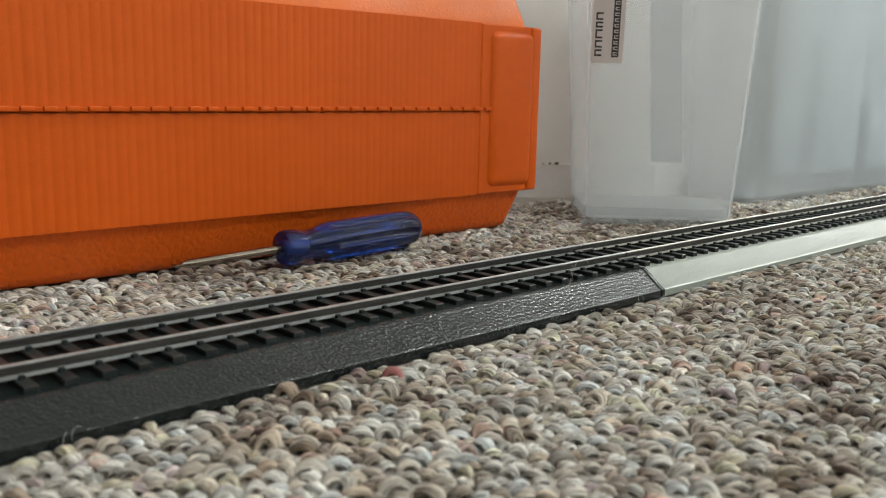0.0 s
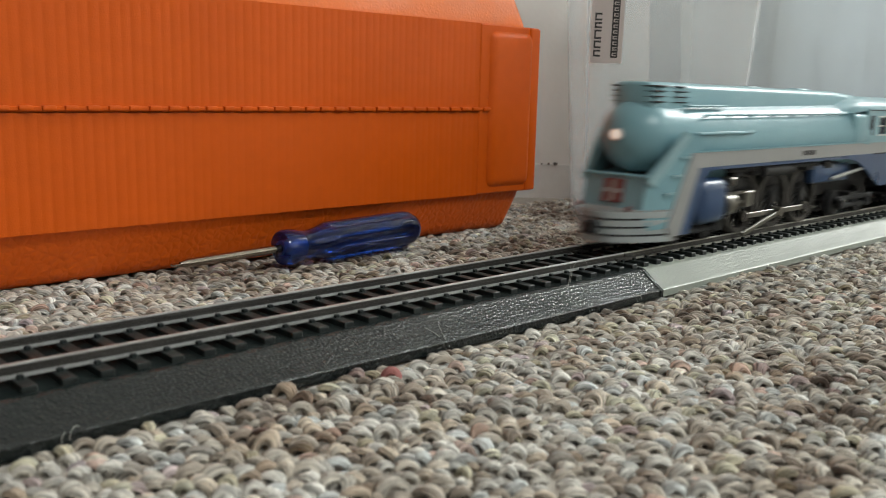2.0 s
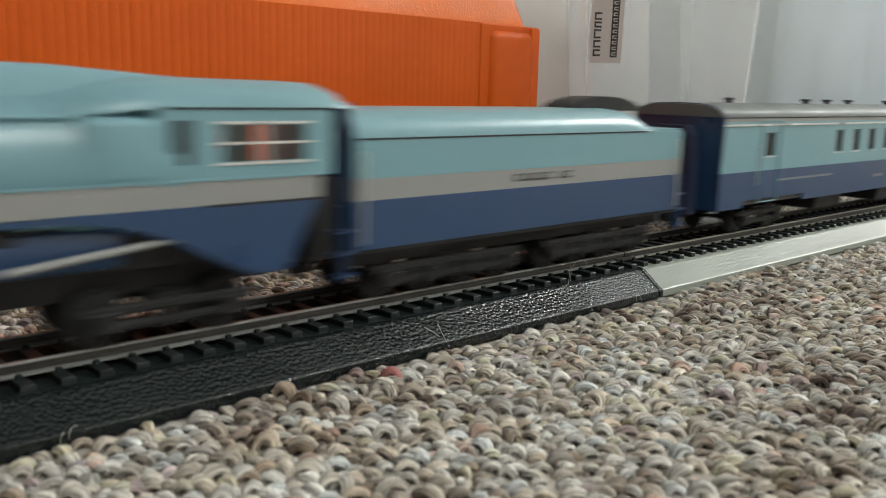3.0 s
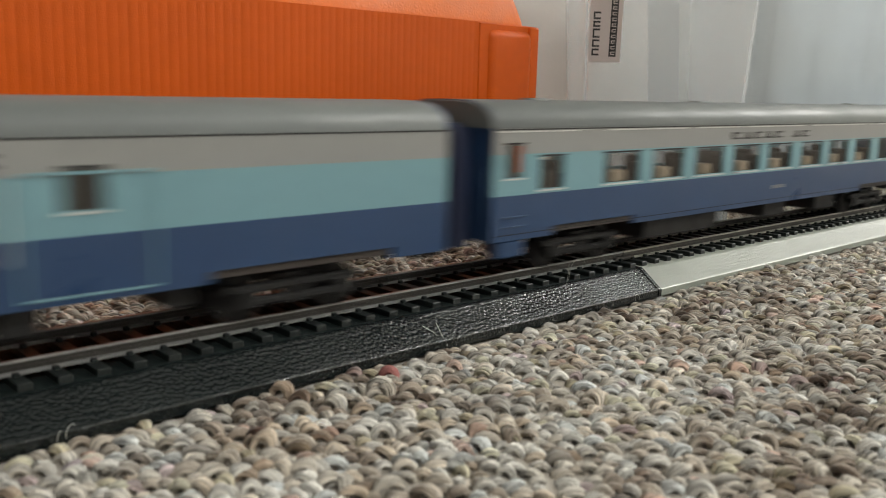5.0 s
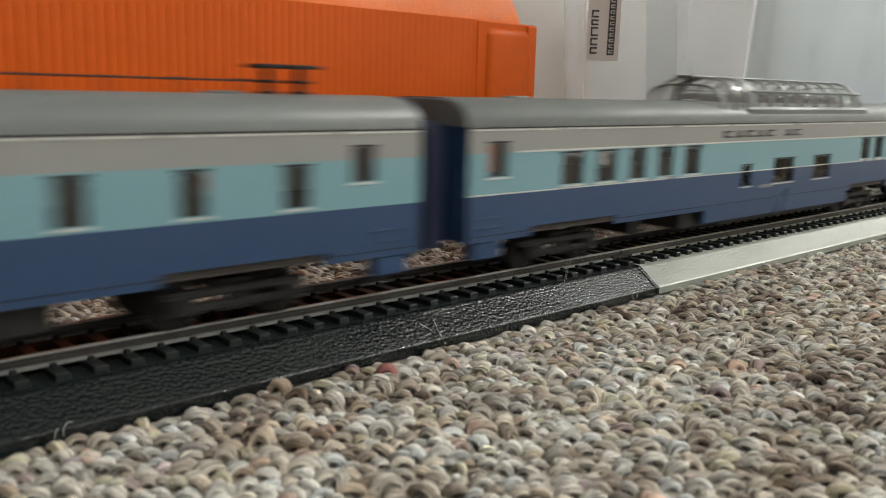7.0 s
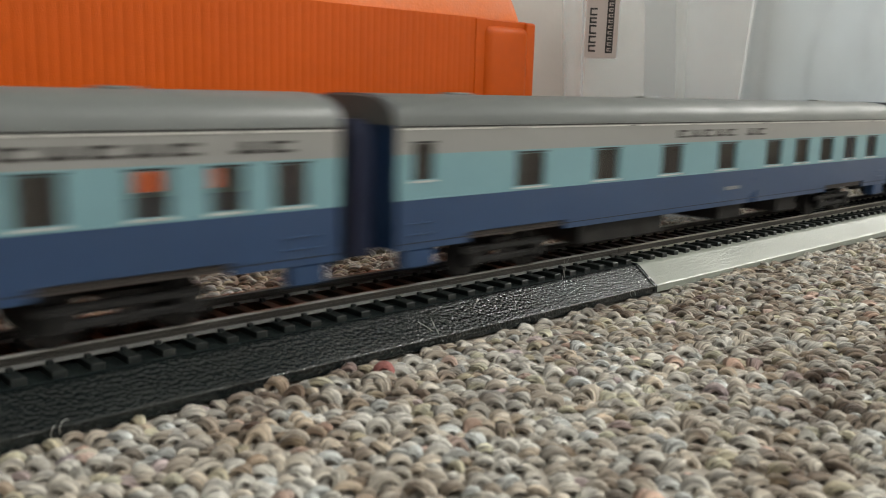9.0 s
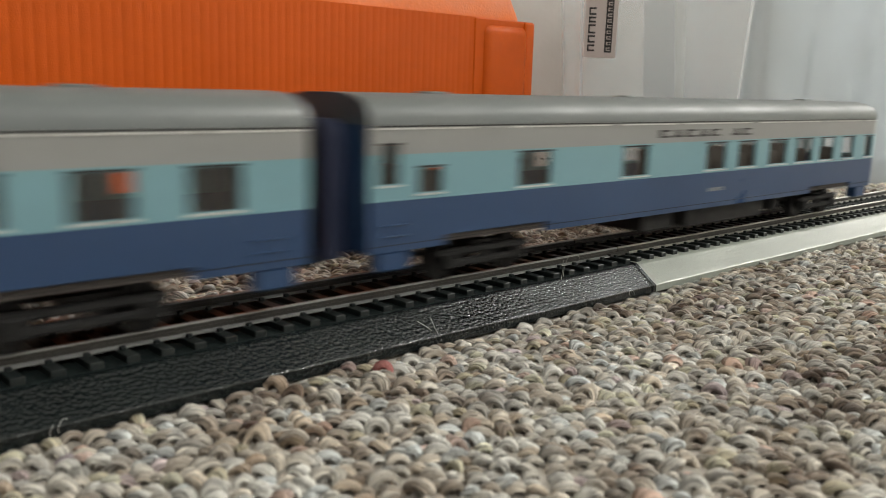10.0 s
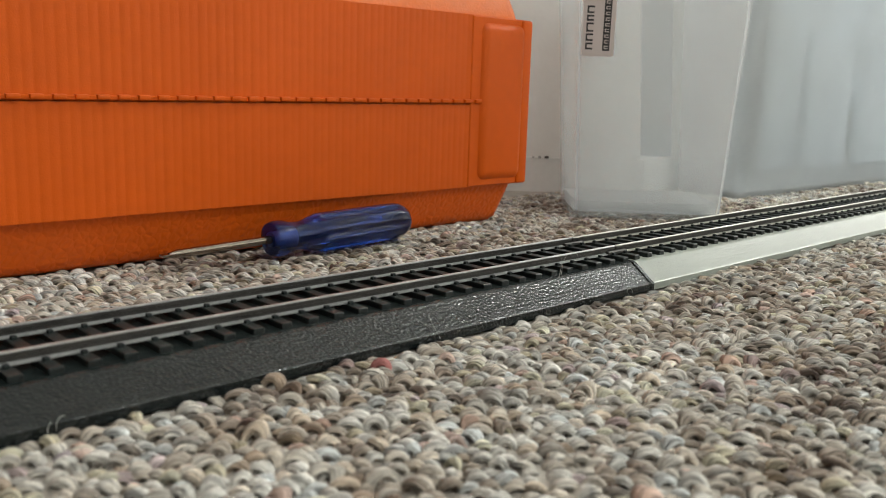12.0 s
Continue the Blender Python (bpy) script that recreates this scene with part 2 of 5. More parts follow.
_b.inputs["Base Color"].default_value = (0.012, 0.055, 0.34, 1)
_b.inputs["Transmission Weight"].default_value = 0.92
_b.inputs["Roughness"].default_value = 0.03
_b.inputs["IOR"].default_value = 1.47

# ---- mesh helpers: all take millimetres ----


def finish(bm, smooth=None):
    bmesh.ops.recalc_face_normals(bm, faces=bm.faces)
    if smooth is not None:
        for f in bm.faces:
            f.smooth = True
        for e in bm.edges:
            if len(e.link_faces) == 2 and e.calc_face_angle(0) > radians(smooth):
                e.smooth = False
    return bm


def part(name, bm, material, parent=None, label="", smooth=35):
    finish(bm, smooth)
    bmesh.ops.scale(bm, vec=(MM, MM, MM), verts=bm.verts)
    me = bpy.data.meshes.new(name)
    bm.to_mesh(me)
    bm.free()
    me.materials.append(material)
    ob = new(name, me)
    if parent:
        ob.parent = parent
    if label:
        ob["label"] = label
    return ob


def share(name, me, parent, x=0, y=0, z=0, rz=0):
    ob = new(name, me)
    ob.parent = parent
    ob.matrix_basis = pose(x * MM, y * MM, z * MM, 0, 0, rz)
    return ob


def block(bm, x0, x1, y0, y1, z0, z1, bevel=0.0, seg=1):
    r = bmesh.ops.create_cube(bm, size=1)
    for v in r["verts"]:
        v.co = ((x0 + x1) / 2 + v.co.x * (x1 - x0), (y0 + y1) / 2 + v.co.y * (y1 - y0), (z0 + z1) / 2 + v.co.z * (z1 - z0))
    if bevel:
        ed = list({e for v in r["verts"] for e in v.link_edges})
        bmesh.ops.bevel(bm, geom=ed, offset=bevel, segments=seg, affect="EDGES", profile=0.5)
    return bm


def box(*a, **k):
    return block(bmesh.new(), *a, **k)


def loft(rings, close=True, caps=True):
    """Skin between rings of points; each ring is a list of (x, y, z)."""
    bm = bmesh.new()
    vs = [[bm.verts.new(p) for p in r] for r in rings]
    n = len(rings[0])
    for a, b in zip(vs, vs[1:]):
        for i in range(n if close else n - 1):
            j = (i + 1) % n
            bm.faces.new((a[i], a[j], b[j], b[i]))
    if caps and close:
        bm.faces.new(vs[0])
        bm.faces.new(vs[-1])
    return bm


def rod(bm, a, b, r, n=8, r2=None):
    a, b = Vector(a), Vector(b)
    d = (b - a)
    m = Matrix.Translation((a + b) / 2) @ d.to_track_quat("Z", "Y").to_matrix().to_4x4()
    bmesh.ops.create_cone(bm, cap_ends=True, segments=n, radius1=r, radius2=r if r2 is None else r2, depth=d.length, matrix=m)
    return bm


def extrude_x(profile, x0, x1):
    return loft([[(x0, y, z) for y, z in profile], [(x1, y, z) for y, z in profile]])


def thing(name, label, category, group="", kind="", at=None):
    ob = new(name)
    ob.empty_display_size = 0.01
    if at is not None:
        ob.matrix_basis = at
    return tagged(ob, label, category, group, kind)


def wall_sheet(x0, x1, z0, z1, y, thick, holes, extra=()):
    """An upright sheet from x0 to x1 with rectangular openings (xa, xb, za, zb) right through it."""
    xs = sorted({x0, x1, *[v for h in holes for v in h[:2]], *extra})
    zs = sorted({z0, z1, *[v for h in holes for v in h[2:4]]})
    xs = [v for v in xs if x0 <= v <= x1]
    zs = [v for v in zs if z0 <= v <= z1]
    bm = bmesh.new()
    grid = {}
    for i, a in enumerate(xs):
        for j, b in enumerate(zs):
            for k, w in enumerate((y, y + thick)):
                grid[i, j, k] = bm.verts.new((a, w, b))

    def solid(i, j):
        if not (0 <= i < len(xs) - 1 and 0 <= j < len(zs) - 1):
            return False
        cx, cz = (xs[i] + xs[i + 1]) / 2, (zs[j] + zs[j + 1]) / 2
        return not any(h[0] < cx < h[1] and h[2] < cz < h[3] for h in holes)
    for i in range(len(xs) - 1):
        for j in range(len(zs) - 1):
            if not solid(i, j):
                continue
            q = [(i, j), (i + 1, j), (i + 1, j + 1), (i, j + 1)]
            for k in (0, 1):
                bm.faces.new([grid[a, b, k] for a, b in q])
            for (a, b), nb in zip(zip(q, q[1:] + q[:1]), ((i, j - 1), (i + 1, j), (i, j + 1), (i - 1, j))):
                if not solid(*nb):
                    bm.faces.new((grid[(*a, 0)], grid[(*b, 0)], grid[(*b, 1)], grid[(*a, 1)]))
    for v in [v for v in bm.verts if not v.link_faces]:
        bm.verts.remove(v)
    return bm


# ---- the room ----
def make_room():
    f = part("floor", box(-3700, 4300, -2600, 1600, -60, -1.5), M_BACKING)
    tagged(f, "woven backing under a looped wool carpet", "floor", kind="structure")
    c = part("ceiling", box(-3700, 4300, -2600, 1600, 2400, 2450), M_CEIL)
    tagged(c, "plain white painted ceiling", "ceiling", kind="structure")
    for name, b in (("wall_south", (-3800, 4400, -2700, -2600, -60, 2450)), ("wall_west", (-3800, -3700, -2600, 1600, -60, 2450)),
                    ("wall_east", (4300, 4400, -2600, 1600, -60, 2450)), ("wall_back", (-3700, 4300, 1600, 1700, -60, 2450))):
        tagged(part(name, box(*b), M_WALL), "plain off-white painted wall", "wall", kind="structure")

    def slab(name, a, b, h0, h1, t, material, label, cat):
        a, b = Vector(a), Vector(b)
        n = Vector((-(b - a).y, (b - a).x)).normalized() * t
        bm = loft([[(p.x, p.y, z) for p in (a, b, b + n, a + n)] for z in (h0, h1)])
        return tagged(part(name, bm, material), label, cat, kind="structure")
    slab("wall_north", (446, 128), (4300, 60), -10, 2400, 60, M_WALL, "off-white painted wall behind the storage bins", "wall")
    slab("wall_angled", (-1145, 1595), (446, 128), -10, 2400, 60, M_WALL, "off-white painted wall with scuff marks", "wall")
    slab("baseboard", (446, 124), (4300, 56), -8, 18.5, 3.5, M_BASE, "low white painted baseboard", "baseboard")
    slab("baseboard_angled", (-1140, 1582), (446, 124), -8, 18.5, 3.5, M_BASE, "low white painted baseboard with dust on its ledge", "baseboard")


make_room()


def make_carpet():
    """Looped berber pile: bent yarn arches in loose rows."""
    rnd = np.random.RandomState(4)

    def arch(n_seg, n_side):
        v, f, uv = [], [], []
        for i in range(n_seg + 1):
            a = math.pi * (-0.10 + 1.20 * i / n_seg)
            c, s = -math.cos(a), math.sin(a)
            fat = 0.72 + 0.34 * max(0, s)
            for j in range(n_side):
                b = 2 * math.pi * j / n_side
                rr = math.cos(b)
                ply = 1 + (0.20 * math.cos(5 * b + 0.6 + 2.2 * i / n_seg) if n_side > 9 else 0)
                v.append((c * (1.30 + 0.70 * rr * fat * ply), math.sin(b) * 1.12 * fat * ply, s * (1.66 + 0.62 * rr * fat * ply)))
                uv.append((j / n_side, i / n_seg))
            if i:
                o = (i - 1) * n_side
                for j in range(n_side):
                    k = (j + 1) % n_side
                    f.append((o + j, o + k, o + n_side + k, o + n_side + j))
        return np.array(v), np.array(f), np.array(uv)

    ca, sa = math.cos(radians(-42)), math.sin(radians(-42))

    def field(name, x0, x1, y0, y1, n_seg, n_side, keep):
        av, af, auv = arch(n_seg, n_side)
        pts = []
        for i in range(-450, 450):
            for j in range(-500, 500):
                p, q = i * 3.75 + 1.8 * (j % 2) + 0.9 * math.sin(j * 0.23 + i * 0.9), j * 2.7 + 0.9 * math.sin(i * 0.31)
                x, y = x0 + p * ca - q * sa, y0 + p * sa + q * ca
                if x0 <= x < x1 and y0 <= y < y1 and keep(x, y):
                    pts.append((x, y))
        p = np.array(pts)
        n = len(p)
        p = p + rnd.normal(0, 0.55, (n, 2)).clip(-1.3, 1.3)
        yaw = rnd.normal(radians(-42), 0.42, n).clip(radians(-90), radians(6))
        lean = rnd.normal(0.12, 0.36, n).clip(-0.6, 0.75)
        size = rnd.normal(1.06, 0.14, n).clip(0.76, 1.4)
        long = size * rnd.normal(1.18, 0.12, n).clip(0.9, 1.4)
        v = np.repeat(av[None], n, 0)
        vx, vy, vz = v[..., 0] * long[:, None], v[..., 1] * size[:, None], v[..., 2] * size[:, None] * rnd.normal(0.90, 0.11, n).clip(0.7, 1.15)[:, None]
        vy = vy + vz * np.tan(lean)[:, None]
        cx, sx = np.cos(yaw)[:, None], np.sin(yaw)[:, None]
        wx = p[:, 0, None] + vx * cx - vy * sx
        wy = p[:, 1, None] + vx * sx + vy * cx
        wz = vz - 2.1 + rnd.normal(0, 0.3, n).clip(-0.7, 0.6)[:, None] + 0.35 * np.sin(p[:, 0] / 31 + 1.3 * np.sin(p[:, 1] / 27))[:, None]
        co = np.stack([wx, wy, wz], -1).reshape(-1, 3) * MM
        fa = (af[None] + (np.arange(n) * len(av))[:, None, None]).reshape(-1, 4)
        me = bpy.data.meshes.new(name)
        me.vertices.add(len(co))
        me.vertices.foreach_set("co", co.ravel())
        me.loops.add(fa.size)
        me.loops.foreach_set("vertex_index", fa.ravel().astype(np.int32))
        me.polygons.add(len(fa))
        me.polygons.foreach_set("loop_start", np.arange(0, fa.size, 4, dtype=np.int32))
        me.polygons.foreach_set("use_smooth", np.ones(len(fa), dtype=bool))
        me.update(calc_edges=True)
        # strands run along each loop: v along the yarn, u round it
        layer = me.uv_layers.new(name="UVMap")
        face_uv = auv[af].copy()
        face_uv[:, 1:3, 0][face_uv[:, 1:3, 0] == 0] = 1.0
        layer.data.foreach_set("uv", np.repeat(face_uv[None], n, 0).astype(np.float32).ravel())
        me.materials.append(M_CARPET)
        return tagged(new(name, me), "beige, taupe and brown looped berber carpet", "carpet", kind="stuff")

    def clear(x, y):
        return abs(y) > 25.0 and not (y > 100 and x < 285)
    field("carpet_pile", 20, 330, -160, 125, 9, 13, clear)
    field("carpet_pile_far", 330, 1500, -260, 170, 6, 6, lambda x, y: clear(x, y) and y > -150 - (x - 330) * 0.3 and y < 150 - (x - 500) * 0.02)
    field("carpet_pile_side", -200, 20, -60, 110, 4, 5, clear)


make_carpet()


# ---- track ----
TIE_MESH = {}


def track_section(x0, x1, bed, rail, label, ends=(False, False), base=-0.6, joined=False):
    t = thing("track_section", label, "model track", "model railway track")
    prof = [(-24.1, base), (-24.1, 1.5), (-23.8, 1.8), (-23.2, 2.0), (-17.2, 6.6), (-16.4, 7.0), (16.4, 7.0), (17.2, 6.6), (23.2, 2.0), (23.8, 1.8), (24.1, 1.5), (24.1, base)]
    rb = extrude_x(prof, x0 + 0.15, x1 - 0.15)
    part("roadbed", rb, bed, t)
    if bed is M_BED_BLACK:
        part("roadbed_top", box(x0 + 0.2, x1 - 1.7, -15.8, 15.8, 6.9, 7.08), M_MATTE, t)
    if ends[1]:
        small = [(-24.3, -0.6), (-24.3, 1.6), (-23.3, 2.25), (-17.3, 6.85), (-16.4, 7.25), (16.4, 7.25), (17.3, 6.85), (23.3, 2.25), (24.3, 1.6), (24.3, -0.6)]
        part("end_lip", extrude_x(small, x1 - 1.6, x1 - 0.15), bed, t)
    for s in (-1, 1):
        c = 8.65 * s
        # head side and web darker than the top and foot
        head = [(c - 0.5, 9.9), (c - 0.52, 10.62), (c + 0.52, 10.62), (c + 0.5, 9.9), (c + 0.22, 9.75), (c - 0.22, 9.75)]
        cap = [(c - 0.5, 10.62), (c - 0.48, 10.85), (c - 0.3, 11.0), (c + 0.3, 11.0), (c + 0.48, 10.85), (c + 0.5, 10.62)]
        r = part("rail", extrude_x(head, x0 + 0.25, x1 - 0.25), M_WEB, t, "rail with a dark side and a bright top")
        part("rail_top", extrude_x(cap, x0 + 0.25, x1 - 0.25), rail, r)
        part("rail_web", extrude_x([(c - 0.22, 8.9), (c - 0.22, 9.76), (c + 0.22, 9.76), (c + 0.22, 8.9)], x0 + 0.25, x1 - 0.25), M_WEB, r)
        part("rail_foot", extrude_x([(c - 1.2, 8.45), (c - 1.2, 8.65), (c - 0.3, 8.95), (c + 0.3, 8.95), (c + 1.2, 8.65), (c + 1.2, 8.45)], x0 + 0.25, x1 - 0.25), rail, r)
        if ends[1]:
            part("rail_joiner", box(x1 - 5, x1 + 5, c - 1.5, c + 1.5, 8.35, 9.5, bevel=0.25), M_WEB, t)
    if "tie" not in TIE_MESH:
        bm = box(-1.35, 1.35, -15.2, 15.2, 6.5, 8.42, bevel=0.15)
        for s in (-1, 1):
            for d in (-1.75, 1.75):
                block(bm, -0.55, 0.55, 8.65 * s + d - 0.55, 8.65 * s + d + 0.55, 8.3, 9.15, bevel=0.12)
        ob = part("tie", bm, M_TIE, t)
        TIE_MESH["tie"] = ob.data
        bpy.data.objects.remove(ob)
    x = x0 + 3.4
    if joined:
        bm = bmesh.new()
        while x < x1 - 2:
            block(bm, x - 1.35, x + 1.35, -15.2, 15.2, 6.5, 8.42)
            x += 6.95
        tagged(part("tie_row", bm, M_TIE, t), "row of black ties", kind="stuff")
    while x < x1 - 2:
        share("tie", TIE_MESH["tie"], t, x, 0, 0)
        x += 6.95
    return t


track_section(-3650, -230, M_BED_BLACK, M_STEEL, "long black moulded track section with steel rails", base=-5.4, joined=True)
track_section(1146, 4250, M_BED_GREY, M_NICKEL, "long grey moulded track section reaching across the room", base=-5.4, joined=True)
track_section(-230, 3.2, M_BED_BLACK, M_STEEL, "black moulded track section with steel rails")
track_section(3.2, 231.8, M_BED_BLACK, M_STEEL, "black moulded track section with steel rails, joined to a grey one", (False, True))
track_section(231.8, 1146, M_BED_GREY, M_NICKEL, "long grey moulded track section with nickel rails and black ties")


# ---- orange case ----
def tool_case():
    t = thing("hard_case", "orange ribbed plastic hard case lying on the carpet", "plastic case")
    X1, X0, Y, D = 297.0, -60.0, 88.0, 150.0
    # leather-grained shell: rings from the carpet up; each is a rounded rectangle

    def ring(inset, z, r=7, n=5):
        x0, x1, y0, y1 = X0 + inset, X1 - inset * 0.45, Y + inset, Y + D - inset
        pts = []
        for cx, cy, a0 in ((x1 - r, y0 + r, -90), (x1 - r, y1 - r, 0), (x0 + r, y1 - r, 90), (x0 + r, y0 + r, 180)):
            for i in range(n + 1):
                a = radians(a0 + 90 * i / n)
                pts.append((cx + r * math.cos(a), cy + r * math.sin(a), z))
        return pts
    lower = [(14.5, -0.4), (11.5, 0.2), (9.3, 1.8), (8.0, 5), (5.5, 11), (3.6, 16), (3.0, 19), (2.6, 52.4)]
    part("lower_shell", loft([ring(i, z) for i, z in lower]), M_ORANGE_G, t, "leather-grained lower shell", 50)
    part("upper_shell", loft([ring(i, 105 - z) for i, z in lower[::-1]]), M_ORANGE_F, t, "finely grained upper shell", 50)
    # ribbed bands, front

    def band(z0, z1, name):
        prof = []
        pitch = 6.28
        x = 83.9 - 6.28 * 24
        while x < 266:
            for dx, dy in ((0.0, -0.08), (0.4, -0.13), (1.0, -0.19), (2.5, -0.20), (3.0, -0.13), (3.3, -0.13), (3.8, -0.18), (5.3, -0.18), (5.9, -0.08)):
                if X0 < x + dx < 266.5:
                    prof.append((x + dx, dy))
            x += pitch
        prof += [(267, 0.0)]
        front = [(a, Y + 0.6 + d) for a, d in prof]
        back = [(prof[-1][0], Y + 4.5), (prof[0][0], Y + 4.5)]
        lo = [(a, b, z0) for a, b in front + back]
        hi = [(a, b, z1) for a, b in front + back]
        return part(name, loft([lo, hi]), M_ORANGE, t, smooth=60)
    band(17.4, 51.6, "ribbed_band")
    band(53.4, 87.4, "ribbed_band")
    part("seam_lip", box(X0, 297.4, Y - 0.3, Y + 6, 52.0, 53.45, bevel=0.3), M_ORANGE, t)
    # rounded beads along the seam
    me = None
    x = 83.9 - 6.28 * 20
    while x < 268:
        if me is None:
            d = part("seam_bead", box(-1.9, 1.9, -1.35, 0.8, 52.2, 53.7, bevel=0.4, seg=2), M_ORANGE, t)
            d.location = (x * MM, Y * MM, 0)
            me = d.data
        else:
            share("seam_bead", me, t, x, Y, 0)
        x += 6.28
    # corner pads and end flange

    def pad(z0, z1):
        bm = box(266.4, 294.2, Y - 2.0, Y + 12, z0, z1, bevel=4.6, seg=6)
        return part("corner_pad", bm, M_ORANGE, t, "smooth rounded corner pad")
    pad(19.4, 85.6)
    part("end_flange", box(291.5, 297.6, Y - 1.3, Y + D - 2, 17.6, 87.2, bevel=1.2, seg=3), M_ORANGE, t)
    part("band_back", box(262, 293, Y - 0.1, Y + 8, 17.5, 87.3, bevel=0.5), M_ORANGE, t)
    return t


tool_case()


# ---- screwdriver ----
def screwdriver():
    a, e = Vector((158.5, 77.0, 7.2)), Vector((221.5, 81.2, 8.3))
    m = Matrix.Translation(a * MM) @ (e - a).to_track_quat("X", "Z").to_matrix().to_4x4()
    t = thing("screwdriver", "small screwdriver with a clear blue fluted handle on carpet", "screwdriver", at=m)
    L = (e - a).length + 3
    rings = []
    prof = [(0, 5.2, 0), (0.6, 6.6, 0), (2, 7.2, 0), (5, 7.1, 0), (9, 5.9, 0), (13, 5.7, 0), (17, 6.6, 0), (20, 7.7, 0.2), (22, 8.0, 0.8), (24, 8.1, 1), (50, 8.1, 1),
            (56, 8.1, 1), (59, 8.0, 0.5), (61.5, 7.6, 0), (64, 6.3, 0), (65.4, 4.6, 0), (66.2, 2.4, 0), (66.5, 0.3, 0)]
    n = 48
    for x, r, fl in prof:
        ring = []
        for i in range(n):
            b = 2 * math.pi * i / n
            k = max(0.0, math.cos(6 * b)) ** 1.0
            rr = 0.84 * r - fl * 1.15 * k
            ring.append((x * 0.965, rr * math.cos(b), rr * math.sin(b)))
        rings.append(ring)
    part("handle", loft(rings), M_BLUE_H, t, "clear dark blue fluted plastic handle", 30)
    bm = bmesh.new()
    rod(bm, (-34, 0, 0), (22, 0, 0), 1.4, 16)
    rod(bm, (-37, 0, 0), (-34, 0, 0), 0.8, 16, 1.4)
    part("shank", bm, M_STEELT, t, "bright plated steel shank")
    bm = box(-39.5, -36.8, -1.3, 1.3, -0.4, 0.4, bevel=0.15)
    part("tip", bm, M_STEELT, t)
    # made-up bright collar stands for light passing through the handle's neck
    part("neck_glint", rod(bmesh.new(), (0.8, 0, 0), (9.5, 0, 0), 2.5, 20, 2.0), M_TRIM, t, "bright collar added inside the handle for its cyan glint")
    return t


screwdriver()


# ---- storage bins ----
def rounded(x0, x1, y0, y1, r, n=6):
    pts = []
    for cx, cy, a0 in ((x1 - r, y0 + r, -90), (x1 - r, y1 - r, 0), (x0 + r, y1 - r, 90), (x0 + r, y0 + r, 180)):
        for i in range(n + 1):
            a = radians(a0 + 90 * i / n)
            pts.append((cx + r * math.cos(a), cy + r * math.sin(a)))
    return pts


def bin_mesh(w, d, h, flare, r):
    def ring(o, z, inn=0.0):
        return [(x, y, z) for x, y in rounded(-o + inn, w + o - inn, -o + inn, d + o - inn, max(1.5, r + o - inn))]
    rings = [ring(-2.5, 0), ring(-0.6, 0.5), ring(0, 2.2), ring(0.4, 6), ring(flare, h), ring(flare + 4, h), ring(flare + 4, h + 5), ring(flare - 1, h + 5),
             ring(flare - 1, h, 0.4), ring(0.4, 6, 1.3), ring(-1, 2.6, 1.0)]
    return loft(rings)


def storage_bin():
    m = pose(0.3284, 0.0843, -0.0002, 0, 0, -45)
    t = thing("storage_bin", "translucent plastic storage bin with a paper label", "storage bin", at=m)
    part("bin_shell", bin_mesh(70, 52, 150, 9.5, 6), M_BIN, t, "", 45)
    part("bin_base", loft([[(x, y, z) for x, y in rounded(1.5, 68.5, 1.5, 50.5, 5)] for z in (2.8, 8.0)]), M_BIN2, t, "thick hazy base moulding")
    # added whiter strips draw the highlight lines along the front corners
    for x in (2.0, 68.0):
        bm = loft([[(x - 0.4 + k, y, z) for y in (-o - 0.7, -o + 0.2)] + [(x + 0.4 + k, y, z) for y in (-o + 0.2, -o - 0.7)]
                   for z, o, k in ((4, 0.4, 0.0), (149, 9.3, -6.5 if x < 40 else 6.5))])
        part("corner_glint", bm, M_BIN2, t)
    # made-up strip at the rear wall for the blue-grey band showing through
    part('see_through_strip', loft([[(x, y, z) for x in (a, b) for y in ((c, c + 0.3) if x == a else (c + 0.3, c))] for z, a, b, c in ((26, 40.6, 56.7, 51.8), (148, 34.3, 49.9, 59.4))]), M_STRIP, t, 'blue-grey strip added for the tone seen through the bin')
    # label on the front face; the face leans out by 11 mm in 144
    lean = math.atan2(9.1, 144)
    lab = part("label", box(-7.2, 7.2, -0.15, 0.0, -18, 18, bevel=0.07), M_LABEL, t, "pale paper label with dark print")
    lab.matrix_basis = Matrix.Translation(Vector((6.6, -6.2, 92.0)) * MM) @ pose(0, 0, 0, math.degrees(lean), 0, 0)
    z = -15.2
    for h in (3.0, 3.3, 4.0, 2.6, 3.3):
        marks = bmesh.new()
        block(marks, -5.6, -4.9, -0.22, -0.14, z, z + h)
        block(marks, -5.6, -2.4, -0.22, -0.14, z, z + 0.8)
        block(marks, -5.6, -2.4, -0.22, -0.14, z + h - 0.8, z + h)
        part("print_mark", marks, M_INK, lab)
        z += h + 0.7
    part("number_block", box(2.0, 5.2, -0.22, -0.14, -15.6, 9.5), M_INK, lab)
    nb = bmesh.new()
    z = -14.8
    while z < 8.5:
        block(nb, 2.7, 4.6, -0.28, -0.21, z, z + 0.35)
        block(nb, 2.7, 3.1, -0.28, -0.21, z, z + 1.4)
        block(nb, 2.7, 4.6, -0.28, -0.21, z + 1.05, z + 1.4)
        z += 2.45
    part("number_bars", nb, M_LABEL, lab)
    return t


storage_bin()


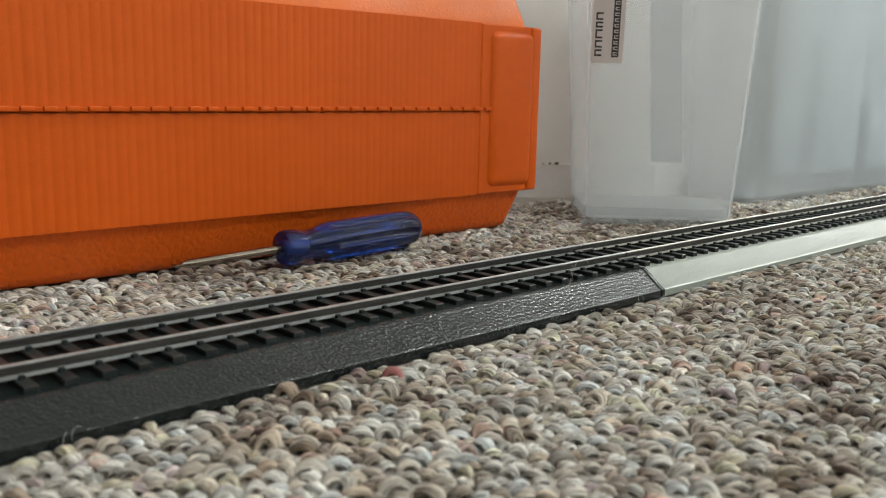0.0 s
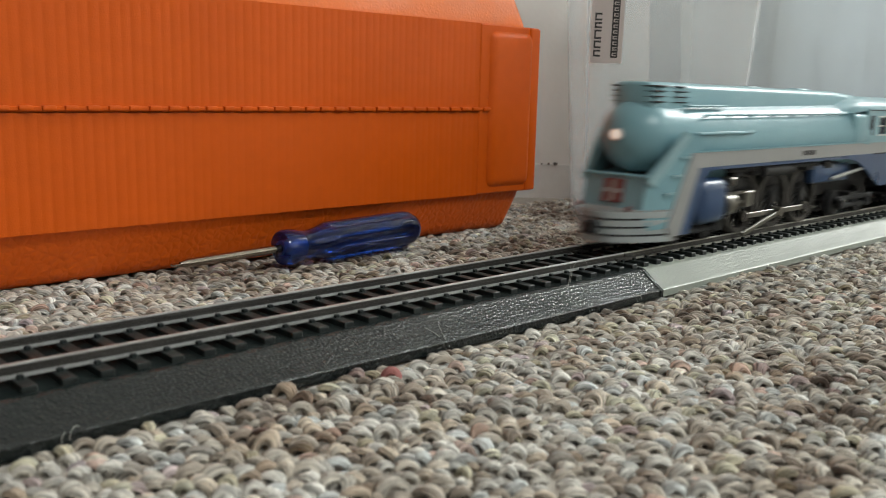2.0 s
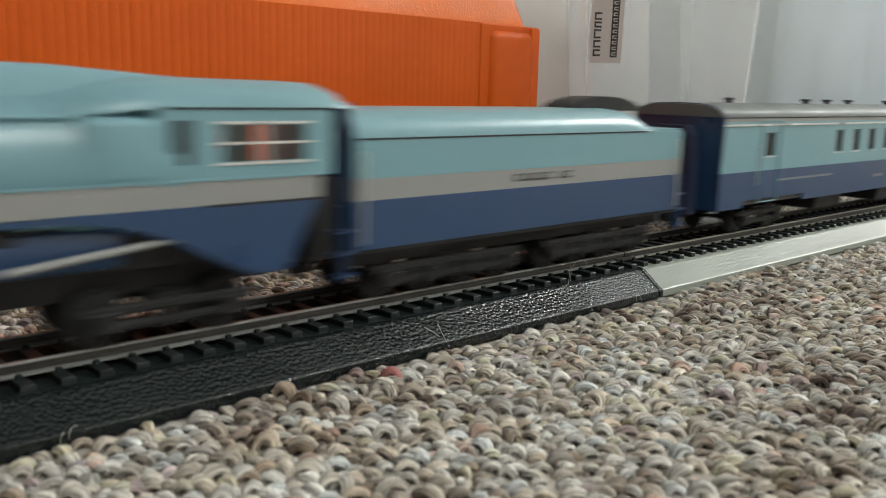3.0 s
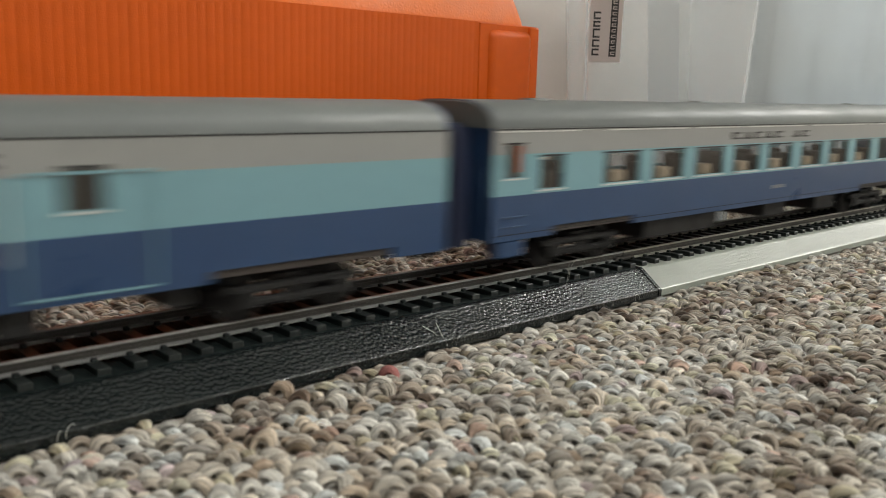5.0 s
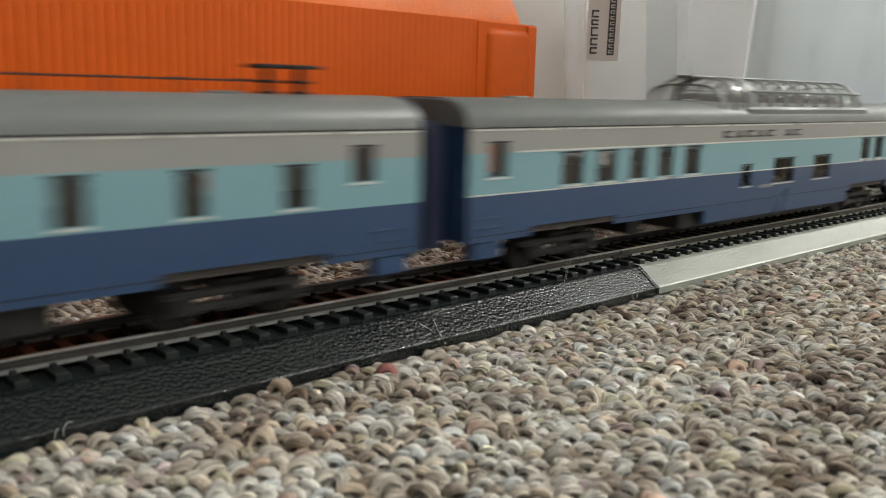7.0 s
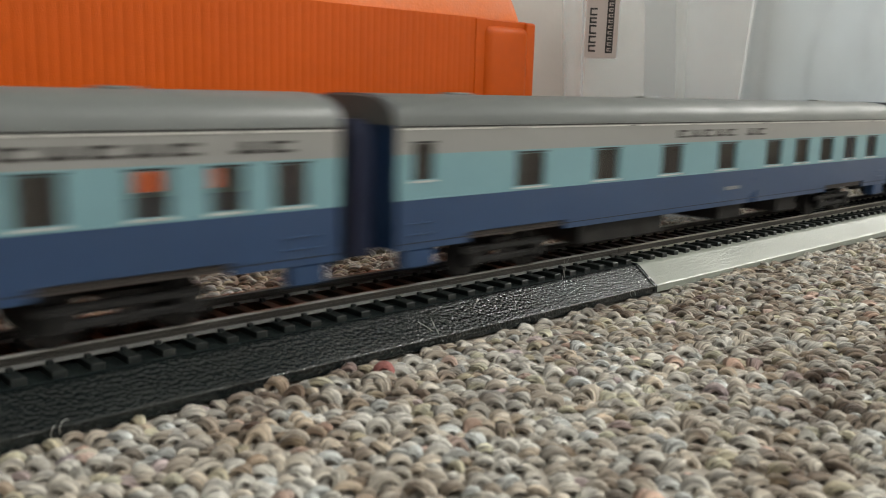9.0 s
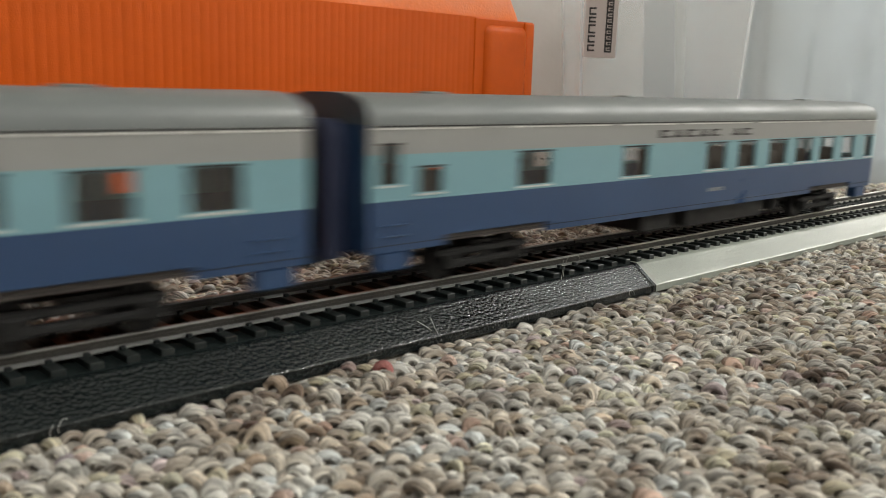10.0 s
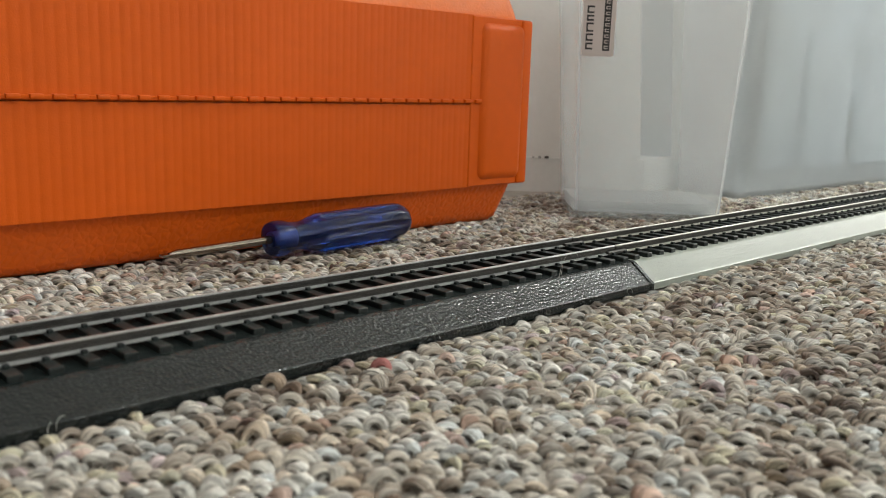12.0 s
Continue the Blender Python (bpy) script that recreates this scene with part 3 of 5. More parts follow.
def wide_bin():
    m = pose(0.468, 0.0752, -0.0002, 0, 0, -2.5)
    t = thing("storage_bin", "frosted translucent plastic storage bin with things inside", "storage bin", at=m)
    part("bin_shell", bin_mesh(370, 44, 190, 8, 9), M_BIN2, t, "", 45)
    part("bin_base", loft([[(x, y, z) for x, y in rounded(1.5, 368.5, 1.5, 42.5, 7)] for z in (2.8, 9.0)]), M_BIN2, t, "thick hazy base moulding")
    return t


wide_bin()


def bin_contents():
    pale = mat("pale_blue_card", (0.62, 0.68, 0.73), 0.7, vary=0.3, scale=22)
    dim = mat("blue_grey_card", (0.50, 0.56, 0.61), 0.7, vary=0.7, scale=16, detail=2.0)
    for x, w, y, z0, z1, mm_, r, tint in ((34, 280, 30, 8.2, 170, dim, 1, "blue-grey"), (74, 58, 20, 8.2, 96, pale, -4, "pale blue"), (150, 90, 18, 8.2, 60, pale, 2, "pale blue")):
        bm = box(-w / 2, w / 2, -5, 4, z0, z1, bevel=4, seg=4)
        ob = part("packet", bm, mm_)
        tagged(ob, tint + " card packet standing in a frosted bin", "packet", "packets in the bin")
        ob.matrix_basis = pose((508 + x + w / 2) * MM, (73.5 + y) * MM, 0.001, 0, 0, r)


bin_contents()

# ---- scuffs and fluff ----
def wall_scuffs():
    d = mat("scuff_grey", (0.12, 0.11, 0.10), 0.8)
    base = Vector((446, 124, 0))
    u = (Vector((-1140, 1582, 0)) - base).normalized()
    nrm = Vector((-u.y, u.x, 0))
    for s, z, r in ((58, 19.0, 1.3), (62, 18.9, 0.8), (66, 18.8, 0.6), (6, 19.0, 1.0)):
        bm = bmesh.new()
        bmesh.ops.create_icosphere(bm, subdivisions=2, radius=r)
        for v in bm.verts:
            v.co = v.co * (1 + 0.35 * noise.noise(v.co * 1.7 + Vector((s, 0, 0))))
            v.co.z *= 0.7
        ob = part("dust_clump", bm, d)
        p = base + u * s
        ob.location = ((p.x - 0.9) * MM, (p.y - 0.9) * MM, z * MM)
        tagged(ob, "small dark dust clump on the baseboard ledge", "dust", "dust on the ledge")


wall_scuffs()


def lint(points, r=0.055):
    """A stray white fibre."""
    cu = bpy.data.curves.new("lint_thread", "CURVE")
    cu.dimensions, cu.bevel_depth, cu.bevel_resolution = "3D", r * MM, 1
    sp = cu.splines.new("NURBS")
    sp.points.add(len(points) - 1)
    for p, q in zip(sp.points, points):
        p.co = (q[0] * MM, q[1] * MM, q[2] * MM, 1)
    sp.use_endpoint_u = True
    cu.materials.append(M_LINT)
    tagged(new("lint_thread", cu), "stray pale lint thread beside the track", "lint", "lint by the track")


M_LINT = mat("lint_fibre", (0.32, 0.32, 0.30), 0.8)
lint([(51.5, -24.4, 0.5), (51.0, -24.8, 2.0), (52.2, -24.6, 3.4), (53.0, -24.4, 2.6)], 0.08)
lint([(50.0, -24.6, 0.3), (49.6, -24.9, 1.4), (50.6, -24.6, 2.2)], 0.08)
lint([(141, -24.3, 0.2), (139.5, -22.0, 3.2), (136.5, -20.0, 5.0)])
lint([(141, -24.3, 0.4), (139.8, -22.5, 3.6), (140.5, -20.6, 5.2)])
lint([(217, -25.0, 0.2), (216, -24.6, 2.6), (219, -24.4, 2.6), (219.5, -24.9, 0.3)])
lint([(196, -16.2, 7.4), (199, -13.8, 12.0), (206, -12.6, 13.4), (210, -12.0, 10.0), (208, -11.5, 8.6)])
lint([(194, -17.0, 6.9), (196, -16.0, 9.4), (196.5, -15.6, 12.2)])


def red_loop():
    bm = bmesh.new()
    n = 10
    rings = []
    for i in range(n + 1):
        a = math.pi * (-0.08 + 1.16 * i / n)
        c, s_ = -math.cos(a), math.sin(a)
        rings.append([(c * (1.45 + 0.95 * math.cos(b)), 1.5 * math.sin(b), s_ * (1.5 + 0.95 * math.cos(b)))
                      for b in [2 * math.pi * j / 12 for j in range(12)]])
    bm.free()
    ob = part("wool_loop", loft(rings), mat("red_wool", (0.34, 0.13, 0.12), 0.9, vary=0.3, scale=500, bump=0.6, bscale=2500))
    ob.matrix_basis = pose(0.1165, -0.0318, -0.0002, 0, 0, -45)
    tagged(ob, "single dull red wool loop standing out of the carpet", "wool loop")


red_loop()

# ---- the train: every vehicle stands on its Empty at rail height; x runs back from its front end ----
def arch_profile(half, z_eave, z_top, n=14, flat=0.55):
    pts = []
    for i in range(n + 1):
        a = math.pi * i / n
        c, s = math.cos(a), math.sin(a)
        pts.append((-half * math.copysign(abs(c) ** flat, c), z_eave + (z_top - z_eave) * s ** 0.85 if s > 0 else z_eave))
    return pts


def wheelset_mesh(r):
    bm = bmesh.new()
    for s in (-1, 1):
        rod(bm, (0, s * 7.2, r), (0, s * 8.0, r), r + 0.7, 24)
        rod(bm, (0, s * 8.0, r), (0, s * 9.8, r), r, 24)
        rod(bm, (0, s * 9.8, r), (0, s * 10.0, r), r * 0.55, 16)
    rod(bm, (0, -11.5, r), (0, 11.5, r), 0.8, 8)
    return bm


def add_truck(veh, x, axles=(-12.5, 12.5), r=5.2, name="truck"):
    half = (axles[-1] - axles[0]) / 2
    bm = bmesh.new()
    for s in (-1, 1):
        y0, y1 = sorted((s * 11.6, s * 13.4))
        block(bm, x - half - 4.5, x + half + 4.5, y0, y1, 6.6, 8.6, bevel=0.5)
        block(bm, x - half - 1, x + half + 1, y0, y1, 3.6, 5.4, bevel=0.5)
        for a in axles:
            block(bm, x + a - 2.4, x + a + 2.4, s * 12.9 - 1.1, s * 12.9 + 1.1, 3.2, 7.6, bevel=0.5)
            rod(bm, (x + a, s * 12.8, r), (x + a, s * 14.3, r), 1.5, 10)
        for a, b in zip(axles, axles[1:]):
            m = x + (a + b) / 2
            for k in range(3):
                rod(bm, (m - 2.2 + 2.2 * k, s * 12.6, 3.4), (m - 2.2 + 2.2 * k, s * 12.6, 6.8), 0.9, 8)
    block(bm, x - 4, x + 4, -12, 12, 6.8, 9.6)
    t = part(name, bm, M_BLACK, veh, "black cast truck frame")
    for a in axles:
        w = part("wheelset", wheelset_mesh(r), M_BLACK, t)
        w.location = ((x + a) * MM, 0, 0)
    return t


def coupler(veh, x, d):
    bm = box(min(x, x + 6 * d), max(x, x + 6 * d), -1.2, 1.2, 6.8, 9.0, bevel=0.3)
    block(bm, x + 5 * d - 1.6, x + 5 * d + 1.6, -2.6, 1.6, 6.0, 10.0, bevel=0.5)
    part("coupler", bm, M_BLACK, veh)


def letters(veh, x0, x1, z0, z1, y, material=None):
    """Plain bars in place of the lettering: five, a gap, two."""
    bm = bmesh.new()
    n = 8.2
    w = (x1 - x0) / n
    th = (z1 - z0)
    slots = [0, 1, 2, 3, 4, 6, 7]
    for k, i in enumerate(slots):
        a = x0 + i * w * (1.03 if i < 5 else 1.0)
        b = a + w * 0.82
        if k % 2 == 0:
            block(bm, a, b, y - 0.12, y + 0.02, z1 - th * 0.24, z1)
            block(bm, a, b, y - 0.12, y + 0.02, z0, z0 + th * 0.24)
            block(bm, a, a + w * 0.3, y - 0.12, y + 0.02, z0, z1)
        else:
            block(bm, a, b, y - 0.12, y + 0.02, z0, z0 + th * 0.3)
            block(bm, a + w * 0.25, b - w * 0.25, y - 0.12, y + 0.02, z0, z1)
    part("lettering", bm, material or M_INK, veh)


def passenger_car(name, label, L, wins, let=(117, 178), seats=True, belt_line=None, tables=(), observation=False, skirt=10.9, gear=((73, 117, 4.4), (151, 168, 5.2), (194, 211, 4.8)), group="passenger cars"):
    """wins: (x0, x1, z0, z1) of each opening, on both sides."""
    v = thing(name, label, "model train car", group)
    W, belt, eave, band = 17.5, 22.8, 40.0, 33.4
    end = L if not observation else L - 6
    trucks = (43, L - 46)
    for s in (-1, 1):
        y, th = (-W, 0.9) if s < 0 else (W - 0.9, 0.9)
        low = [h for h in wins if h[2] < belt]
        mid = [h for h in wins if h[3] > belt and h[2] < band]
        top = [h for h in wins if h[3] > band]
        arches = [(a - 19, a + 19, skirt - 1, skirt + 2.6) for a in trucks]
        part("lower_side", wall_sheet(0, end, skirt, belt, y, th, low + arches), M_NAVY, v, "dark blue lower side")
        part("window_band", wall_sheet(0, end, belt, band, y, th, [(a, b, max(c, belt), min(d, band)) for a, b, c, d in mid]), M_AQUA, v, "pale aqua window band")
        part("letterboard", wall_sheet(0, end, band, eave, y, th, [(a, b, max(c, band), d) for a, b, c, d in top]), M_GREY, v, "grey letterboard")
        yo = -W - 0.12 if s < 0 else W
        part("eave_moulding", box(0.5, end - 0.5, yo, yo + 0.12, eave - 0.4, eave - 0.1), M_BLACK, v)
        part("eave_bead", box(0.5, end - 0.5, yo - 0.05, yo + 0.12, eave - 0.95, eave - 0.62), M_TRIM, v, "thin bright bead under the eave")
        part("belt_trim", box(0.5, end - 0.5, yo, yo + 0.12, belt - 0.05, belt + 0.3), belt_line or M_AQUA, v, "thin belt line")
        for k, (a, b, c, d) in enumerate(wins):
            g = part("window_pane", box(a - 0.05, b + 0.05, y + (0.5 if s < 0 else 0.2), y + (0.7 if s < 0 else 0.4), c - 0.05, d + 0.05), M_PANE, v)
            g.visible_shadow = False
            # frame lips; black head and bright sill also imitate edge halo and highlight
            bm = box(a - 0.5, b + 0.5, yo, yo + 0.12, d + 0.12, d + 0.62)
            part("window_head_halo", bm, M_BLACK, v)
            part("window_sill_glint", box(a - 0.6, b + 0.6, yo - 0.05, yo + 0.12, c - 0.65, c - 0.2), M_TRIM, v)
    # roof: a low arch, with the sides just over the eaves
    prof = arch_profile(W + 0.1, eave, 47.0)
    if observation:
        rings = [[(x, y, z) for y, z in prof] for x in (0, 1, end)]
        for k in range(1, 9):
            a = math.pi / 2 * k / 8.3
            f, dx = math.cos(a), 6.2 * math.sin(a)
            rings.append([(end + dx, y * max(0.30, f ** 0.6), eave + (z - eave) * max(0.12, f ** 0.55)) for y, z in prof])
        part("roof", loft(rings), M_ROOF, v, "smooth grey arched roof with a rounded end", 40)
        # rounded tail in three bands
        for nm, z0, z1, m in (("tail_lower", skirt, belt, M_NAVY), ("tail_band", belt, band, M_AQUA), ("tail_letterboard", band, eave, M_GREY)):
            outer, inner = [], []
            for k in range(0, 13):
                a = -math.pi / 2 + math.pi * k / 12
                outer.append((end + 5.8 * max(0, math.cos(a)) ** 0.75, W * math.copysign(abs(math.sin(a)) ** 0.75, math.sin(a))))
                inner.append((end + 4.9 * max(0, math.cos(a)) ** 0.75, (W - 0.9) * math.copysign(abs(math.sin(a)) ** 0.75, math.sin(a))))
            if nm == "tail_band":
                bm = bmesh.new()
                for k in range(12):
                    cut = k in (1, 3, 5, 6, 8, 10)
                    for za, zb in ((z0, 24.0), (24.0, 32.3), (32.3, z1)):
                        if cut and za == 24.0:
                            continue
                        q = [outer[k], outer[k + 1], inner[k + 1], inner[k]]
                        lo = [bm.verts.new((*p, za)) for p in q]
                        hi = [bm.verts.new((*p, zb)) for p in q]
                        for i in range(4):
                            j = (i + 1) % 4
                            bm.faces.new((lo[i], lo[j], hi[j], hi[i]))
                        bm.faces.new(lo)
                        bm.faces.new(hi)
            else:
                bm = loft([[(*p, z) for p in outer + inner[::-1]] for z in (z0, z1)])
            part(nm, bm, m, v)
    else:
        part("roof", loft([[(x, y * f, z if f == 1 else eave + (z - eave) * 0.93) for y, z in prof] for x, f in ((-0.6, 0.97), (0.6, 1), (L - 0.6, 1), (L + 0.6, 0.97))]), M_ROOF, v, "smooth grey arched roof", 40)
    part("floor", box(1.0, end - 0.5, -W + 1.0, W - 1.0, 11.6, 13.2), M_FLOORC, v)
    # ends with their diaphragms
    for x, d in ((0, -1), (L, 1)):
        if observation and d > 0:
            continue
        xa, xb = sorted((x, x - d * 1.0))
        e = part("end_wall", loft([[(q, y * 0.985, z) for y, z in [(-W, skirt)] + prof + [(W, skirt)]] for q in (xa, xb)]), M_NAVY, v, "dark blue end wall")
        dia = [(-8.5, 9), (-8.5, 37), (-7.6, 39.5), (-5.5, 41), (5.5, 41), (7.6, 39.5), (8.5, 37), (8.5, 9)]
        inn = [(y * 0.62, 11 + (z - 9) * 0.84) for y, z in dia]
        bm = loft([[(q, y, z) for y, z in dia] for q in (x, x + d * 2.2, x + d * 2.6, x + d * 5.2)])
        part("diaphragm", bm, M_RUBBER, e)
        bm = loft([[(q, y, z) for y, z in inn] for q in (x + d * 5.2, x + d * 5.35)])
        part("end_door", bm, M_BLACK, e)
        for yy in (-15.5, 15.5):
            part("grab_iron", rod(bmesh.new(), (x + d * 0.9, yy, 17), (x + d * 0.9, yy, 30), 0.25, 6), M_NAVY, e)
        coupler(v, x, d)
    for x in trucks:
        add_truck(v, x)
    # steps under the corners
    for x in ((3, 13), (end - 13, end - 3)):
        for s in (-1, 1):
            y0, y1 = sorted((s * 17.3, s * 13.2))
            bm = box(x[0], x[1], y0, y1, 6.2, 11.0, bevel=0.5)
            part("step_well", bm, M_NAVY, v)
    # underbody equipment
    part("centre_sill", box(trucks[0] + 20, trucks[1] - 20, -1.6, 1.6, 9.6, 11.6), M_BLACK, v)
    for a, b, z in gear:
        part("equipment_box", box(a, b, -14.5, 13.5, z, 11.6, bevel=0.6), M_BLACK, v, "black underfloor equipment box")
    if seats:
        me = None
        x = 24
        while x < L - 30:
            for s in (-1, 1):
                if me is None:
                    bm = box(-4, 3.6, -4.6, 4.6, 13.2, 19.2, bevel=0.9)
                    block(bm, 2.0, 4.8, -4.6, 4.6, 17, 28.4, bevel=1.1, seg=2)
                    ob = part("seat", bm, M_SEAT, v)
                    ob.location = (x * MM, s * 9.6 * MM, 0)
                    me = ob.data
                else:
                    share("seat", me, v, x, s * 9.6, 0)
            x += 24.6
        for x in tables:
            part("table", box(x - 3.2, x + 3.2, -15.6, -8, 23.6, 27.0, bevel=0.4), M_TABLE, v, "tan table by the window")
    else:
        part("corridor_wall", box(20, L - 40, 3.2, 4.0, 13, 39), M_SEAT, v)
        for x in range(36, int(L - 40), 34):
            part("room_partition", box(x, x + 0.8, -16, 3.2, 13, 39), M_SEAT, v)
    # number plate bars and small details low on the side
    bm = bmesh.new()
    for k in range(4):
        block(bm, L * 0.52 + k * 2.6 - 4, L * 0.52 + k * 2.6 - 2.2, -W - 0.12, -W + 0.02, 16.4, 17.6)
    part("number_bars", bm, M_GREY, v)
    part("sill_line", box(0.5, end - 0.5, -W - 0.1, -W + 0.02, skirt + 1.5, skirt + 1.68), M_BLACK, v)
    if let:
        letters(v, let[0], let[1], 35.0, 37.4, -W)
    # roof vents
    for x in (L * 0.12, L * 0.42, L * 0.86):
        part("roof_vent", box(x - 4, x + 4, -2.5, 2.5, 46.2, 47.5, bevel=0.4), M_ROOF, v)
    for x in (4.0, L - 14):
        for z in (14.6, 17.2):
            if not (observation and x > 50):
                part("side_grab", rod(bmesh.new(), (x, -W - 0.35, z), (x + 8, -W - 0.3, z), 0.2, 6), M_NAVY, v)
    return v


LEN = 294.0
Z0, Z1 = 23.9, 32.4


def reg(*xs):
    return [(a, b, Z0, Z1) for a, b in xs]


def coach():
    wins = [(4.5, 11.0, 27.4, 35.8)] + reg((18, 28), (46.2, 63.9), (70.7, 88), (95, 113), (119.5, 138), (144.3, 162.6), (170.5, 188.4), (195.2, 213.2), (220.2, 236.4), (244.8, 261), (267.5, 274.2), (281.7, 288.3))
    return passenger_car("coach_car", "blue, aqua and grey model coach with wide windows", LEN, wins, (117, 178), tables=[(a + b) / 2 + 1.5 for a, b, c, d in wins[2:10]])


def diner():
    wins = reg((34, 50.2), (55.6, 73), (78.4, 94.6), (100, 116.7), (122.9, 138.4), (145.2, 160.8), (179.2, 186), (210.2, 216.2), (233.3, 239.2), (256.4, 263)) + [(274, 280.5, 28.5, 36)]
    v = passenger_car("lounge_car", "blue, aqua and grey model lounge car with a roof aerial", LEN, wins, (120, 180))
    bm = bmesh.new()
    for y in (-2.5, 2.5):
        rod(bm, (48, y, 50.2), (259, y, 49.7), 0.22, 6)
    x = 50
    while x < 259:
        rod(bm, (x, -2.5, 46.5), (x, -2.5, 50.1), 0.18, 5)
        rod(bm, (x, 2.5, 46.5), (x, 2.5, 50.1), 0.18, 5)
        rod(bm, (x, -2.5, 50), (x, 2.5, 50), 0.16, 5)
        x += 14.8
    part("roof_aerial", bm, M_BLACK, v, "thin black wire aerial on posts")
    bm = bmesh.new()
    for x in (263.8, 272.2):
        block(bm, x - 3.4, x + 3.4, -4.0, 4.0, 52.5, 53.4, bevel=0.2)
        block(bm, x - 2.2, x + 2.2, -2.4, 2.4, 49.3, 50.0, bevel=0.2)
        rod(bm, (x, 0, 45.6), (x, 0, 52.6), 1.1, 10)
        rod(bm, (x, 0, 46.4), (x, 0, 47.6), 2.4, 12)
    part("aerial_mast", bm, M_BLACK, v)
    return v


def dome_car():
    wins = [(7, 14.0, 27.4, 35.8)] + reg((36, 45.6), (51.6, 61), (68, 76), (83, 91.2), (98, 107.2), (237, 246), (251.4, 260), (266, 274.4), (280.6, 289.2)) + [(135.6, 142.4, 17.8, 25.0), (159.2, 175, 17.8, 26.4), (191.8, 207, 17.8, 26.4)]
    v = passenger_car("dome_car", "blue, aqua and grey model dome car with glazed roof dome", LEN, wins, (121, 181), belt_line=M_TRIM, gear=((74, 80, 6.0), (102, 126, 5.0), (126, 226, 4.2)))
    for s in (-1, 1):
        y = -17.5 if s < 0 else 16.6
        part("drop_skirt", wall_sheet(112, 226, 6.6, 10.9, y, 0.9, []), M_NAVY, v, "dark blue deep skirt")
        yo = -17.65 if s < 0 else 17.5
        part("band_trim", box(18, 293, yo, yo + 0.15, 33.3, 33.75), M_TRIM, v, "bright line under the letterboard")
    x0, x1, top, W = 116.0, 239.0, 55.4, 16.0
    prof = arch_profile(W, 43.0, top, 14, 0.5)

    def ring(x, f):
        return [(x, y * (0.86 + 0.14 * f), 43.0 + (z - 43.0) * f) for y, z in prof]
    stations = [(x0, 0.36), (x0 + 7, 0.78), (x0 + 14, 0.97), (x0 + 20, 1.0), (x1 - 14, 1.0), (x1 - 7, 0.98), (x1 - 3, 0.84), (x1, 0.36)]
    g = part("dome_glass", loft([ring(*s) for s in stations], caps=False), M_DOME, v, "hazy curved dome glazing", 60)
    g.visible_shadow = False

    def bow(x, f, w=1.5):
        a, b = ring(x - w / 2, f), ring(x + w / 2, f)
        k = lambda r, s: [(p[0], p[1] * s, 43 + (p[2] - 43) * s) for p in r]
        bm = bmesh.new()
        va, vb, vc, vd = ([bm.verts.new(p) for p in q] for q in (k(a, 1.012), k(b, 1.012), k(b, 0.955), k(a, 0.955)))
        for i in range(len(prof) - 1):
            for p, q in ((va, vb), (vb, vc), (vc, vd), (vd, va)):
                bm.faces.new((p[i], p[i + 1], q[i + 1], q[i]))
        part("dome_bow", bm, M_ROOF, v)
    n = 6
    for i in range(n + 1):
        bow(x0 + 40 + (x1 - x0 - 50) * i / n, 1.0, 1.5)
    bow(x0 + 26, 1.0, 7.0)
    bow(x0 + 7, 0.78)
    bow(x0 + 15, 0.975)
    bow(x1 - 3, 0.84, 2.4)
    bm = bmesh.new()
    block(bm, x0 + 6, x1 - 6, -3.2, 3.2, top - 0.7, top + 0.35, bevel=0.3)
    part("dome_spine", bm, M_ROOF, v)
    for s in (-1, 1):
        y0, y1 = sorted((s * 16.9, s * 14.0))
        part("dome_sill", box(x0 + 22, x1 + 1, y0, y1, 41.0, 45.4, bevel=0.8), M_ROOF, v)
        bm = bmesh.new()
        rod(bm, (x0 + 24, s * 15.9, 50.8), (x1 - 6, s * 15.9, 50.8), 0.45, 8)
        part("dome_rail", bm, M_ROOF, v)
    me = None
    for i in range(9):
        for s in (-1, 1):
            if me is None:
                ob = part("dome_seat", box(-2, 2, -3.6, 3.6, 44, 49.5, bevel=0.8), M_SEAT, v)
                ob.location = ((x0 + 20) * MM, s * 6 * MM, 0)
                me = ob.data
            else:
                share("dome_seat", me, v, x0 + 20 + i * 11, s * 6, 0)
    return v


def duplex_car():
    wins = reg((226.6, 235), (247, 254.8), (263, 270.4), (277.5, 285.4))
    for x in (42, 76, 109, 142, 175.5, 208.4):
        wins.append((x, x + 7.6, 34.0, 38.2))
    for x in (48, 68.5, 114.5, 135, 181.2, 201.5):
        wins.append((x, x + 7.4, 22.9, 27.6))
    wins.append((6, 12.6, 27.4, 35.8))
    return passenger_car("duplex_sleeper_car", "blue, aqua and grey model sleeper with staggered windows", LEN, wins, (224, 284.6), seats=False)


def sleeper():
    wins = [(5.0, 11.5, 27.4, 35.8)] + reg((40.8, 52.2), (74.2, 85.8), (108.5, 120.2), (142.5, 154.6), (176.2, 188.2), (199.2, 211), (221.4, 233.2), (244.2, 255.8), (266.6, 278))
    return passenger_car("sleeper_car", "blue, aqua and grey model sleeper with small square windows", LEN, wins, (116.5, 176.3), seats=False)


